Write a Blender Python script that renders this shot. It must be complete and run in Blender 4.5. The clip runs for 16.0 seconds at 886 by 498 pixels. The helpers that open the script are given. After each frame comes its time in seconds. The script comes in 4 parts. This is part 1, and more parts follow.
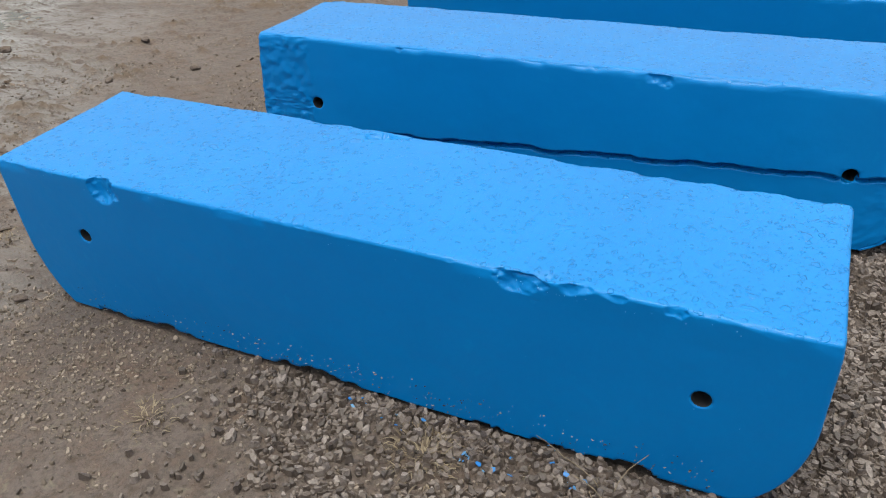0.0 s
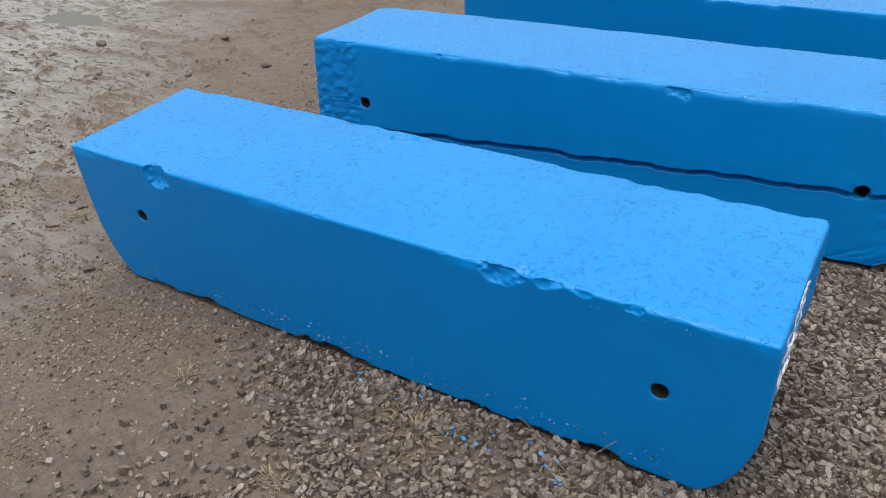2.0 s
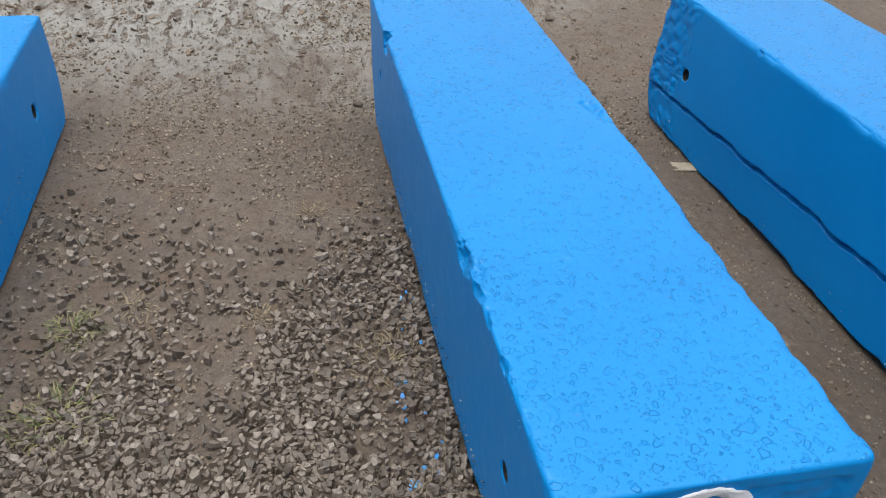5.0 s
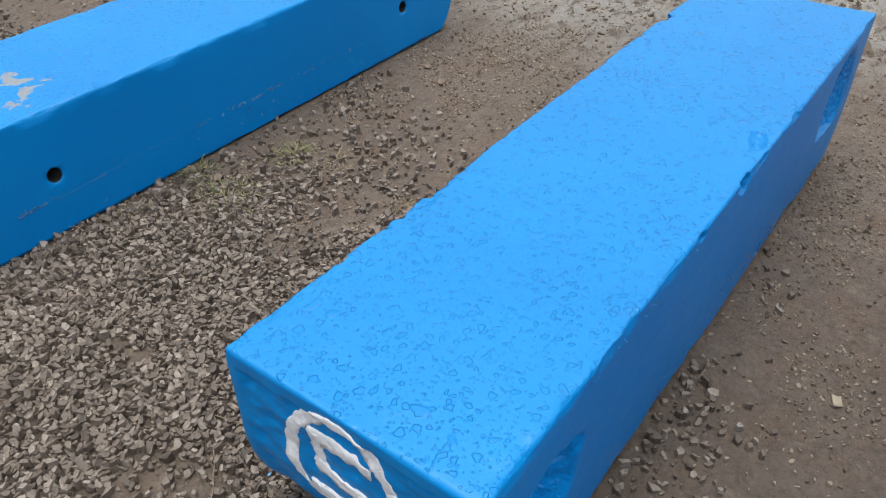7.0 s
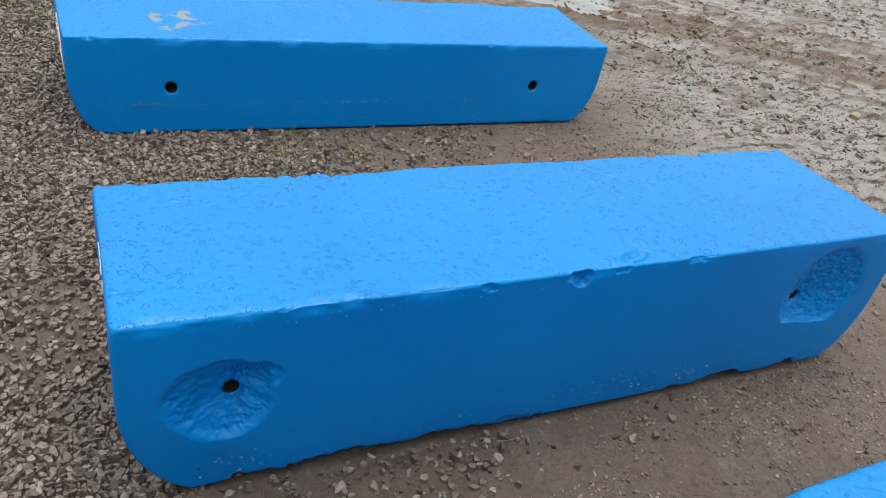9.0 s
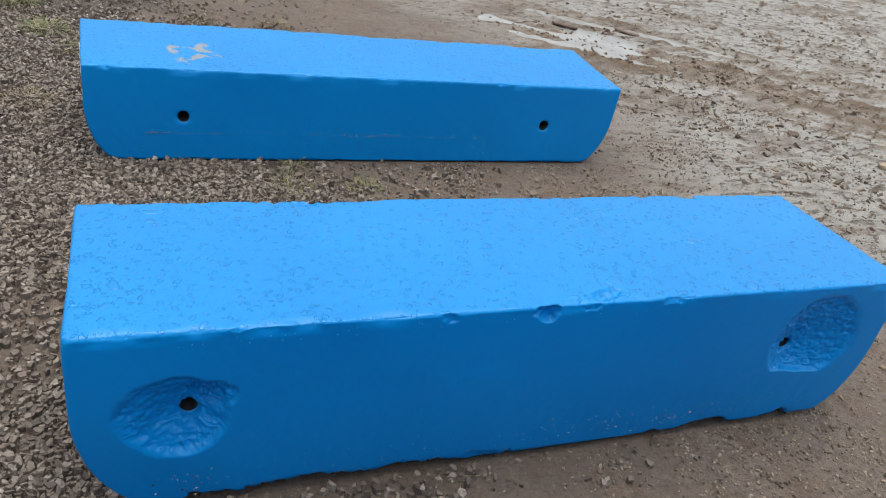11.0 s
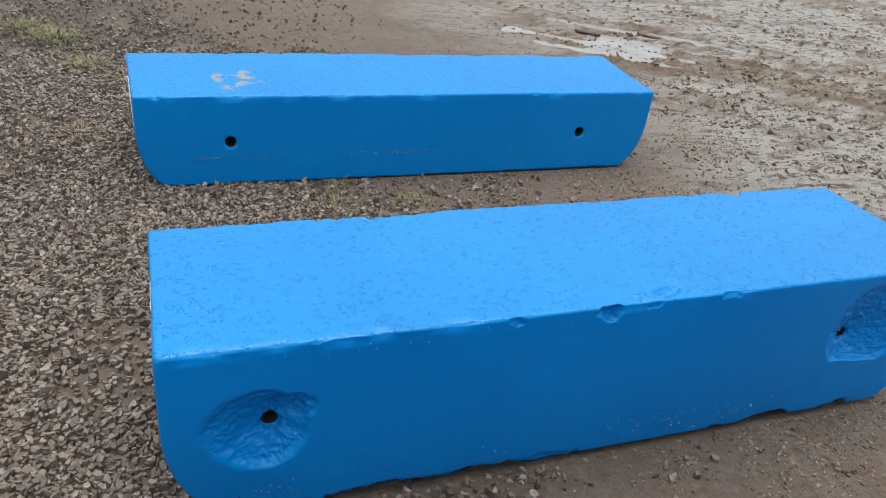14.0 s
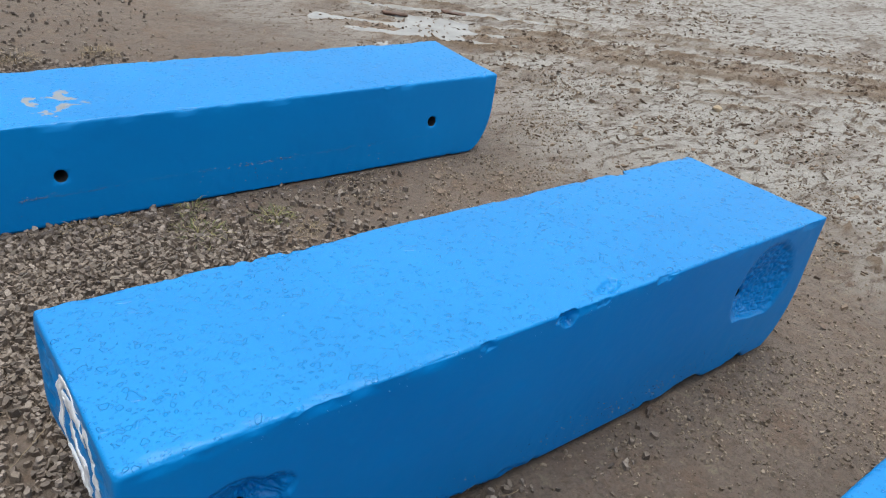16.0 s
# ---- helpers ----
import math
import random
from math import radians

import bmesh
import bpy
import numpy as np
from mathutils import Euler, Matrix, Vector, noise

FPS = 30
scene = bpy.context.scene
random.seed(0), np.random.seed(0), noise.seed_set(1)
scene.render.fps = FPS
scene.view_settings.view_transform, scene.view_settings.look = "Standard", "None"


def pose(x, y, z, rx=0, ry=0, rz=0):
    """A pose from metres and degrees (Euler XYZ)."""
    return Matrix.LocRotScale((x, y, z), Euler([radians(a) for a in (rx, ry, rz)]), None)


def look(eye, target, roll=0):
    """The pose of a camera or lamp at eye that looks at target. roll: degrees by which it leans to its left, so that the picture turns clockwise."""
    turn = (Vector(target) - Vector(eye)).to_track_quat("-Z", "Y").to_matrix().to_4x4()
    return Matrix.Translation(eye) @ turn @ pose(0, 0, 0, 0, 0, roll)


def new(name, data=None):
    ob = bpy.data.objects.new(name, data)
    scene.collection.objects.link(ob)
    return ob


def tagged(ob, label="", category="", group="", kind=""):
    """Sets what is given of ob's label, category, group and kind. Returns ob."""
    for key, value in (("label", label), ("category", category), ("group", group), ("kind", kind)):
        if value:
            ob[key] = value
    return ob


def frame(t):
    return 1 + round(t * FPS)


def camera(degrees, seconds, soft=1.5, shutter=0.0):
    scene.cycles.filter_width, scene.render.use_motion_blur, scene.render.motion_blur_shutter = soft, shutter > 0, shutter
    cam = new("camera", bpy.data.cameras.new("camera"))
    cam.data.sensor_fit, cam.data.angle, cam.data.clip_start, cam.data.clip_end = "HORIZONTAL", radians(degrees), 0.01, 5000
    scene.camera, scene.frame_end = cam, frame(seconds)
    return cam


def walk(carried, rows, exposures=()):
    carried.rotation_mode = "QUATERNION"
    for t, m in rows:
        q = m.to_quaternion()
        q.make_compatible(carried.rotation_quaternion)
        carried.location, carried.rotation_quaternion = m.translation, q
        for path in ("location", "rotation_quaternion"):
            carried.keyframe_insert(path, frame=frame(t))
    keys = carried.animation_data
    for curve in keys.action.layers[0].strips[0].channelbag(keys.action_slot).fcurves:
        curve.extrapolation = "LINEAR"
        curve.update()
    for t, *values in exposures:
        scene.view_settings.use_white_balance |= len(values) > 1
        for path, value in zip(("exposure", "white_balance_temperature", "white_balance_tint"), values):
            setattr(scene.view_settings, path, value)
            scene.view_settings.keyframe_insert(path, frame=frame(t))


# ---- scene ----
cam = camera(59.5, 16.0, soft=1.0)
PATH = [
    (0, (0.867, -1.408, 1.248), (0.115, 0.131, 0.215), -2.0),
    (0.5, (0.883, -1.422, 1.262), (0.106, 0.061, 0.168), -1.9),
    (1, (0.913, -1.434, 1.276), (0.121, 0.032, 0.169), -3.2),
    (1.5, (0.969, -1.449, 1.306), (0.156, 0.049, 0.261), -3.6),
    (2, (1.106, -1.455, 1.323), (0.171, -0.019, 0.292), -2.7),
    (2.5, (1.251, -1.435, 1.329), (0.252, -0.08, 0.25), -3.0),
    (3, (1.352, -1.375, 1.322), (0.208, -0.129, 0.255), -1.6),
    (3.5, (1.396, -1.181, 1.301), (0.041, -0.164, 0.239), -1.1),
    (5.8, (1.705, -0.119, 1.338), (0.154, -0.16, 0.076), 3.7),
    (6, (1.722, 0.019, 1.317), (0.184, -0.174, 0.054), 2.1),
    (6.5, (1.673, 0.272, 1.329), (0.238, -0.322, 0.069), -0.3),
    (7, (1.498, 0.522, 1.338), (0.242, -0.377, 0.068), 1.6),
    (7.5, (1.323, 0.848, 1.352), (0.191, -0.218, 0.094), 10.5),
    (8, (1.249, 1.07, 1.379), (0.192, -0.154, 0.202), 13.2),
    (8.5, (1.222, 1.236, 1.394), (0.262, -0.072, 0.225), 13.2),
    (9, (1.034, 1.312, 1.4), (0.209, -0.118, 0.27), 12.3),
    (9.5, (0.915, 1.341, 1.413), (0.21, -0.177, 0.318), 11.4),
    (12, (0.878, 1.411, 1.416), (0.146, -0.124, 0.365), 12.2),
    (12.5, (0.886, 1.415, 1.411), (0.155, -0.125, 0.365), 11.9),
    (13, (0.898, 1.417, 1.412), (0.168, -0.125, 0.369), 11.4),
    (13.5, (0.934, 1.417, 1.412), (0.232, -0.142, 0.375), 9.2),
    (14, (0.98, 1.408, 1.417), (0.311, -0.162, 0.374), 7.9),
    (14.5, (1.037, 1.383, 1.418), (0.318, -0.153, 0.358), 7.1),
    (15, (1.105, 1.356, 1.406), (0.3, -0.103, 0.299), 9.4),
    (15.5, (1.186, 1.271, 1.409), (0.223, -0.12, 0.342), 8.0),
    (16, (1.208, 1.105, 1.399), (0.072, -0.183, 0.373), 9.4),
]
walk(cam, [(t, look(e, g, r)) for t, e, g, r in PATH])

# ---- world and light: bright overcast sky ----
world = bpy.data.worlds.new("overcast_sky")
scene.world = world
world.use_nodes = True
wn, wl = world.node_tree.nodes, world.node_tree.links
sky = wn.new("ShaderNodeTexSky")
sky.sky_type, sky.sun_disc = "NISHITA", False
sky.sun_elevation, sky.sun_rotation = radians(78), radians(140)
sky.dust_density, sky.air_density = 6.0, 1.0
cloud = wn.new("ShaderNodeMix")
cloud.data_type = "RGBA"
cloud.inputs[0].default_value = 0.8
cloud.inputs[7].default_value = (6.8, 7.0, 7.3, 1)
wl.new(sky.outputs[0], cloud.inputs[6])
# an overcast sky is brighter and less blue overhead than towards the horizon
sky_way = wn.new("ShaderNodeSeparateXYZ")
wl.new(wn.new("ShaderNodeTexCoord").outputs["Generated"], sky_way.inputs[0])
rise = wn.new("ShaderNodeMapRange")
steep = wn.new("ShaderNodeMath")
steep.operation, steep.use_clamp = "POWER", True
steep.inputs[1].default_value = 1.9
wl.new(sky_way.outputs["Z"], steep.inputs[0])
wl.new(steep.outputs[0], rise.inputs["Value"])
rise.inputs["To Min"].default_value, rise.inputs["To Max"].default_value = 0.48, 2.6
dome = wn.new("ShaderNodeMix")
dome.data_type, dome.blend_type = "RGBA", "MULTIPLY"
dome.inputs[0].default_value = 1.0
wl.new(cloud.outputs[2], dome.inputs[6])
wl.new(rise.outputs["Result"], dome.inputs[7])
tint = wn.new("ShaderNodeMix")
tint.data_type = "RGBA"
tint.inputs[6].default_value, tint.inputs[7].default_value = (0.94, 0.98, 1.08, 1), (0.99, 1.03, 0.94, 1)
wl.new(steep.outputs[0], tint.inputs[0])
cast = wn.new("ShaderNodeMix")
cast.data_type, cast.blend_type = "RGBA", "MULTIPLY"
cast.inputs[0].default_value = 1.0
wl.new(dome.outputs[2], cast.inputs[6])
wl.new(tint.outputs[2], cast.inputs[7])
wl.new(cast.outputs[2], wn["Background"].inputs[0])
wn["Background"].inputs[1].default_value = 0.165

sun = new("sun", bpy.data.lights.new("sun", "SUN"))
sun.data.energy, sun.data.angle, sun.data.color = 1.35, radians(40), (1.0, 0.98, 0.86)
sun.matrix_world = pose(0, 0, 6, 12, 0, 140 - 180)


# ---- noise on arrays ----
def hashed(ix, iy, iz, seed):
    n = (ix.astype(np.int64) * 374761393 + iy.astype(np.int64) * 668265263 + iz.astype(np.int64) * 2147483647 + seed * 974634777) & 0xFFFFFFFF
    n = ((n ^ (n >> 13)) * 1274126177) & 0xFFFFFFFF
    n = ((n ^ (n >> 16)) * 2246822519) & 0xFFFFFFFF
    return ((n ^ (n >> 15)) & 0xFFFFFF) / float(0xFFFFFF)


def vnoise(p, scale, seed=0):
    """Smooth noise, -1 to 1, at the points p (n x 3)."""
    q = np.asarray(p, float) * scale
    i = np.floor(q)
    f = q - i
    f = f * f * f * (f * (f * 6 - 15) + 10)
    out = 0
    for dx in (0, 1):
        for dy in (0, 1):
            for dz in (0, 1):
                w = (f[:, 0] if dx else 1 - f[:, 0]) * (f[:, 1] if dy else 1 - f[:, 1]) * (f[:, 2] if dz else 1 - f[:, 2])
                out = out + w * hashed(i[:, 0] + dx, i[:, 1] + dy, i[:, 2] + dz, seed)
    return out * 2 - 1


def fbm(p, scale, octaves=3, seed=0, gain=0.5):
    out, a = 0, 1.0
    for o in range(octaves):
        out = out + a * vnoise(p, scale * 2.03 ** o, seed + 17 * o)
        a *= gain
    return out


def smooth(a, b, x):
    t = np.clip((x - a) / (b - a), 0, 1)
    return t * t * (3 - 2 * t)


# ---- materials ----
def material(name):
    m = bpy.data.materials.new(name)
    m.use_nodes = True
    return m, m.node_tree.nodes, m.node_tree.links, m.node_tree.nodes["Principled BSDF"]


def node(nodes, kind, **settings):
    n = nodes.new(kind)
    for key, value in settings.items():
        if key.startswith("in_"):
            n.inputs[key[3:].replace("_", " ")].default_value = value
    return n


def ramp(nodes, links, source, stops):
    r = nodes.new("ShaderNodeValToRGB")
    el = r.color_ramp.elements
    while len(el) < len(stops):
        el.new(0.5)
    for e, (at, c) in zip(el, stops):
        e.position = at
        e.color = (*c, 1) if isinstance(c, tuple) else (c, c, c, 1)
    links.new(source, r.inputs[0])
    return r.outputs[0]


def math_node(nodes, links, op, a, b=None, c=None):
    n = nodes.new("ShaderNodeMath")
    n.operation = op
    for i, v in enumerate((a, b, c)):
        if v is None:
            continue
        if isinstance(v, (int, float)):
            n.inputs[i].default_value = v
        else:
            links.new(v, n.inputs[i])
    return n.outputs[0]


def mix_colour(nodes, links, fac, a, b, blend="MIX"):
    n = nodes.new("ShaderNodeMix")
    n.data_type, n.blend_type = "RGBA", blend
    for i, v in ((0, fac), (6, a), (7, b)):
        if isinstance(v, (int, float)):
            n.inputs[i].default_value = v
        elif isinstance(v, tuple):
            n.inputs[i].default_value = (*v, 1)
        else:
            links.new(v, n.inputs[i])
    return n.outputs[2]


def noise_node(nodes, links, coords, scale, detail=4.0, rough=0.55, distort=0.0):
    n = nodes.new("ShaderNodeTexNoise")
    n.inputs["Scale"].default_value, n.inputs["Detail"].default_value = scale, detail
    n.inputs["Roughness"].default_value, n.inputs["Distortion"].default_value = rough, distort
    links.new(coords, n.inputs["Vector"])
    return n.outputs["Fac"]


def drops(nodes, links, coords, scale, small, big, warp):
    """Rounded water beads of uneven outline: height 0 to 1."""
    wob = nodes.new("ShaderNodeTexNoise")
    wob.inputs["Scale"].default_value, wob.inputs["Detail"].default_value = scale * 1.1, 2.0
    links.new(coords, wob.inputs["Vector"])
    v1 = nodes.new("ShaderNodeVectorMath")
    v1.operation = "MULTIPLY_ADD"
    links.new(wob.outputs["Color"], v1.inputs[0])
    v1.inputs[1].default_value = (warp / scale,) * 3
    links.new(coords, v1.inputs[2])
    vor = nodes.new("ShaderNodeTexVoronoi")
    vor.inputs["Scale"].default_value = scale
    links.new(v1.outputs[0], vor.inputs["Vector"])
    size = math_node(nodes, links, "MULTIPLY_ADD", vor.outputs["Color"], big - small, small)
    edge = math_node(nodes, links, "SUBTRACT", size, vor.outputs["Distance"])
    n = nodes.new("ShaderNodeMapRange")
    n.interpolation_type = "SMOOTHSTEP"
    links.new(edge, n.inputs["Value"])
    n.inputs["From Min"].default_value, n.inputs["From Max"].default_value = 0.0, 0.12
    return n.outputs["Result"]


def paint_material(name, peel=False, wet=1.0):
    m, n, l, b = material(name)
    co = n.new("ShaderNodeTexCoord").outputs["Object"]
    geo = n.new("ShaderNodeNewGeometry")
    sep = n.new("ShaderNodeSeparateXYZ")
    l.new(geo.outputs["True Normal"], sep.inputs[0])
    up = n.new("ShaderNodeMapRange")
    l.new(sep.outputs["Z"], up.inputs["Value"])
    up.inputs["From Min"].default_value, up.inputs["From Max"].default_value = 0.55, 0.9
    up = up.outputs["Result"]
    big = noise_node(n, l, co, 2.3, 4)
    mid = noise_node(n, l, co, 22, 5, 0.6)
    fine = noise_node(n, l, co, 190, 3, 0.6)
    col = ramp(n, l, big, [(0.3, (0.0, 0.160, 0.445)), (0.7, (0.0, 0.181, 0.485))])
    col = mix_colour(n, l, ramp(n, l, mid, [(0.62, 0.0), (0.8, 0.35)]), col, (0.0, 0.235, 0.54))
    # scuffs, down to the primer
    scuff = math_node(n, l, "MULTIPLY", ramp(n, l, noise_node(n, l, co, 60, 5, 0.7), [(0.70, 0.0), (0.74, 1.0)]), ramp(n, l, noise_node(n, l, co, 3.1, 2), [(0.55, 0.0), (0.62, 0.7)]))
    col = mix_colour(n, l, scuff, col, (0.12, 0.38, 0.72))
    # beads and flat blots of rain water lying on the top
    d1 = drops(n, l, co, 54, 0.10, 0.52, 1.1)
    d2 = drops(n, l, co, 125, 0.05, 0.50, 0.8)
    d3 = drops(n, l, co, 13, -0.30, 0.40, 1.6)
    patch = ramp(n, l, noise_node(n, l, co, 3.4, 2), [(0.34, 0.55), (0.58, 1.0)])
    dd = math_node(n, l, "MAXIMUM", math_node(n, l, "MAXIMUM", d1, math_node(n, l, "MULTIPLY", d2, 0.55)), d3)
    dd = math_node(n, l, "MULTIPLY", math_node(n, l, "MULTIPLY", dd, up), patch)
    # soaked paint under the water is a little deeper in colour
    col = mix_colour(n, l, math_node(n, l, "MULTIPLY", dd, 0.22 * wet), col, (0.0, 0.115, 0.36))
    l.new(math_node(n, l, "MULTIPLY_ADD", up, 0.50 * wet, 0.08), b.inputs["Coat Weight"])
    l.new(math_node(n, l, "MULTIPLY_ADD", dd, -0.11, 0.15), b.inputs["Coat Roughness"])
    b.inputs["Coat IOR"].default_value = 1.33
    pock = noise_node(n, l, co, 75, 4, 0.7)
    h = math_node(n, l, "MULTIPLY_ADD", dd, 0.0026 * wet, math_node(n, l, "MULTIPLY", mid, 0.0011))
    h = math_node(n, l, "MULTIPLY_ADD", math_node(n, l, "MULTIPLY", pock, math_node(n, l, "MULTIPLY_ADD", up, 0.8, 0.2)), 0.0010, h)
    h = math_node(n, l, "MULTIPLY_ADD", fine, 0.00018, h)
    bump = n.new("ShaderNodeBump")
    bump.inputs["Distance"].default_value, bump.inputs["Strength"].default_value = 1.0, 0.9
    l.new(h, bump.inputs["Height"])
    l.new(bump.outputs[0], b.inputs["Normal"])
    l.new(bump.outputs[0], b.inputs["Coat Normal"])
    rough = math_node(n, l, "MULTIPLY_ADD", mid, 0.16, 0.32)
    rough = math_node(n, l, "MULTIPLY_ADD", dd, -0.24, rough)
    if peel:
        off = n.new("ShaderNodeVectorMath")
        off.operation = "DISTANCE"
        off.inputs[1].default_value = (0.69, 0.075, 0.345)
        l.new(co, off.inputs[0])
        near = n.new("ShaderNodeMapRange")
        l.new(off.outputs["Value"], near.inputs["Value"])
        near.inputs["From Min"].default_value, near.inputs["From Max"].default_value = 0.05, 0.20
        near.inputs["To Min"].default_value, near.inputs["To Max"].default_value = 0.105, -0.25
        torn = math_node(n, l, "ADD", noise_node(n, l, co, 15, 4, 0.6, 0.6), near.outputs["Result"])
        torn = math_node(n, l, "MULTIPLY", ramp(n, l, torn, [(0.585, 0.0), (0.605, 0.55), (0.66, 0.85)]), up)
        bare = mix_colour(n, l, noise_node(n, l, co, 30, 3), (0.27, 0.25, 0.21), (0.19, 0.19, 0.18))
        col = mix_colour(n, l, torn, col, bare)
        rough = math_node(n, l, "MULTIPLY_ADD", torn, 0.2, rough)
    l.new(col, b.inputs["Base Color"])
    l.new(rough, b.inputs["Roughness"])
    b.inputs["Specular IOR Level"].default_value = 0.14
    return m


def ground_material():
    m, n, l, b = material("damp_earth")
    co = n.new("ShaderNodeTexCoord").outputs["Object"]
    sep = n.new("ShaderNodeSeparateXYZ")
    l.new(co, sep.inputs[0])
    # clumps are drawn out along the wheel tracks
    drag = n.new("ShaderNodeMapping")
    drag.inputs["Rotation"].default_value = (0, 0, radians(35))
    drag.inputs["Scale"].default_value = (0.6, 1.5, 1.0)
    l.new(co, drag.inputs["Vector"])
    dragged = drag.outputs[0]
    big = noise_node(n, l, co, 0.9, 5, 0.6)
    mid = noise_node(n, l, co, 6.5, 6, 0.65, 0.3)
    fine = noise_node(n, l, co, 70, 5, 0.7)
    grit = noise_node(n, l, co, 260, 3, 0.7)
    blot = noise_node(n, l, co, 24, 5, 0.72, 0.5)
    torn = noise_node(n, l, dragged, 15, 7, 0.74, 0.6)
    col = ramp(n, l, big, [(0.3, (0.088, 0.063, 0.051)), (0.5, (0.114, 0.084, 0.068)), (0.7, (0.142, 0.107, 0.089))])
    col = mix_colour(n, l, ramp(n, l, mid, [(0.48, 0.0), (0.66, 0.8)]), col, (0.114, 0.070, 0.047))
    col = mix_colour(n, l, ramp(n, l, fine, [(0.36, 0.75), (0.54, 0.0)]), col, (0.046, 0.034, 0.024))
    col = mix_colour(n, l, ramp(n, l, blot, [(0.55, 0.0), (0.66, 0.75)]), col, (0.061, 0.039, 0.025))
    col = mix_colour(n, l, ramp(n, l, blot, [(0.30, 0.6), (0.44, 0.0)]), col, (0.189, 0.158, 0.110))
    col = mix_colour(n, l, ramp(n, l, grit, [(0.62, 0.0), (0.75, 0.5)]), col, (0.202, 0.171, 0.123))
    # darkened bed: shade of the stone gaps put into the colour, and wet fines
    shade_fines = n.new("ShaderNodeAttribute")
    shade_fines.attribute_name = "shade_fines"
    col = mix_colour(n, l, math_node(n, l, "MULTIPLY", shade_fines.outputs["Fac"], 0.75), col, (0.042, 0.030, 0.022))
    # standing damp on the open yard past the far ends of the blocks
    west = n.new("ShaderNodeMapRange")
    l.new(math_node(n, l, "MULTIPLY_ADD", noise_node(n, l, co, 0.55, 3, 0.6, 0.5), 3.2, math_node(n, l, "MULTIPLY_ADD", math_node(n, l, "MAXIMUM", sep.outputs["Y"], 0.0), 0.8, math_node(n, l, "ADD", sep.outputs["X"], -1.6))), west.inputs["Value"])
    west.inputs["From Min"].default_value, west.inputs["From Max"].default_value = -0.7, -2.2
    wetn = noise_node(n, l, dragged, 2.0, 6, 0.62, 0.5)
    wet = math_node(n, l, "MULTIPLY", west.outputs["Result"], ramp(n, l, wetn, [(0.36, 0.15), (0.50, 1.0)]))
    wet = math_node(n, l, "MULTIPLY", wet, ramp(n, l, torn, [(0.50, 1.0), (0.60, 0.0)]))
    # pale grey puts the sky's sheen on the wet film into its colour
    col = mix_colour(n, l, math_node(n, l, "MULTIPLY", wet, 0.80), col, (0.250, 0.238, 0.222))
    # ridges thrown up by the wheels stay brown
    churn = n.new("ShaderNodeAttribute")
    churn.attribute_name = "churn"
    churned = math_node(n, l, "MULTIPLY", churn.outputs["Fac"], ramp(n, l, torn, [(0.34, 0.35), (0.55, 1.0)]))
    col = mix_colour(n, l, math_node(n, l, "MULTIPLY", churned, 0.9), col, mix_colour(n, l, blot, (0.060, 0.036, 0.024), (0.185, 0.125, 0.083)))
    wet = math_node(n, l, "MULTIPLY", wet, math_node(n, l, "SUBTRACT", 1.0, churned))
    # churned clumps and pits stand brown and dark in the wet film's painted sheen
    clump = math_node(n, l, "MULTIPLY", west.outputs["Result"], ramp(n, l, torn, [(0.55, 0.0), (0.68, 0.8)]))
    col = mix_colour(n, l, clump, col, (0.086, 0.052, 0.034))
    lumpy = n.new("ShaderNodeMapRange")
    l.new(sep.outputs["Z"], lumpy.inputs["Value"])
    lumpy.inputs["From Min"].default_value, lumpy.inputs["From Max"].default_value = 0.006, 0.020
    raised = math_node(n, l, "MULTIPLY", lumpy.outputs["Result"], 0.75)
    col = mix_colour(n, l, raised, col, (0.103, 0.065, 0.037))
    wet = math_node(n, l, "MULTIPLY", wet, math_node(n, l, "SUBTRACT", 1.0, raised))
    l.new(col, b.inputs["Base Color"])
    r = math_node(n, l, "MULTIPLY_ADD", fine, 0.3, 0.62)
    r = math_node(n, l, "MULTIPLY_ADD", wet, -0.36, r)
    l.new(r, b.inputs["Roughness"])
    h = math_node(n, l, "MULTIPLY_ADD", fine, 0.010, math_node(n, l, "MULTIPLY", grit, 0.0022))
    h = math_node(n, l, "MULTIPLY_ADD", mid, 0.02, h)
    h = math_node(n, l, "MULTIPLY_ADD", blot, 0.012, h)
    h = math_node(n, l, "MULTIPLY_ADD", clump, 0.012, h)
    bump = n.new("ShaderNodeBump")
    bump.inputs["Distance"].default_value, bump.inputs["Strength"].default_value = 1.0, 0.85
    l.new(h, bump.inputs["Height"])
    l.new(bump.outputs[0], b.inputs["Normal"])
    return m


def stone_material():
    m, n, l, b = material("crushed_stone")
    co = n.new("ShaderNodeTexCoord").outputs["Object"]
    rnd = n.new("ShaderNodeNewGeometry").outputs["Random Per Island"]
    col = ramp(n, l, rnd, [(0.0, (0.063, 0.049, 0.041)), (0.35, (0.123, 0.094, 0.077)), (0.75, (0.179, 0.141, 0.116)), (1.0, (0.271, 0.225, 0.197))])
    mott = noise_node(n, l, co, 130, 4, 0.7)
    col = mix_colour(n, l, ramp(n, l, mott, [(0.35, 0.5), (0.6, 0.0)]), col, (0.061, 0.041, 0.024))
    l.new(col, b.inputs["Base Color"])
    b.inputs["Roughness"].default_value = 0.46
    bump = n.new("ShaderNodeBump")
    bump.inputs["Distance"].default_value = 0.003
    l.new(mott, bump.inputs["Height"])
    l.new(bump.outputs[0], b.inputs["Normal"])
    return m


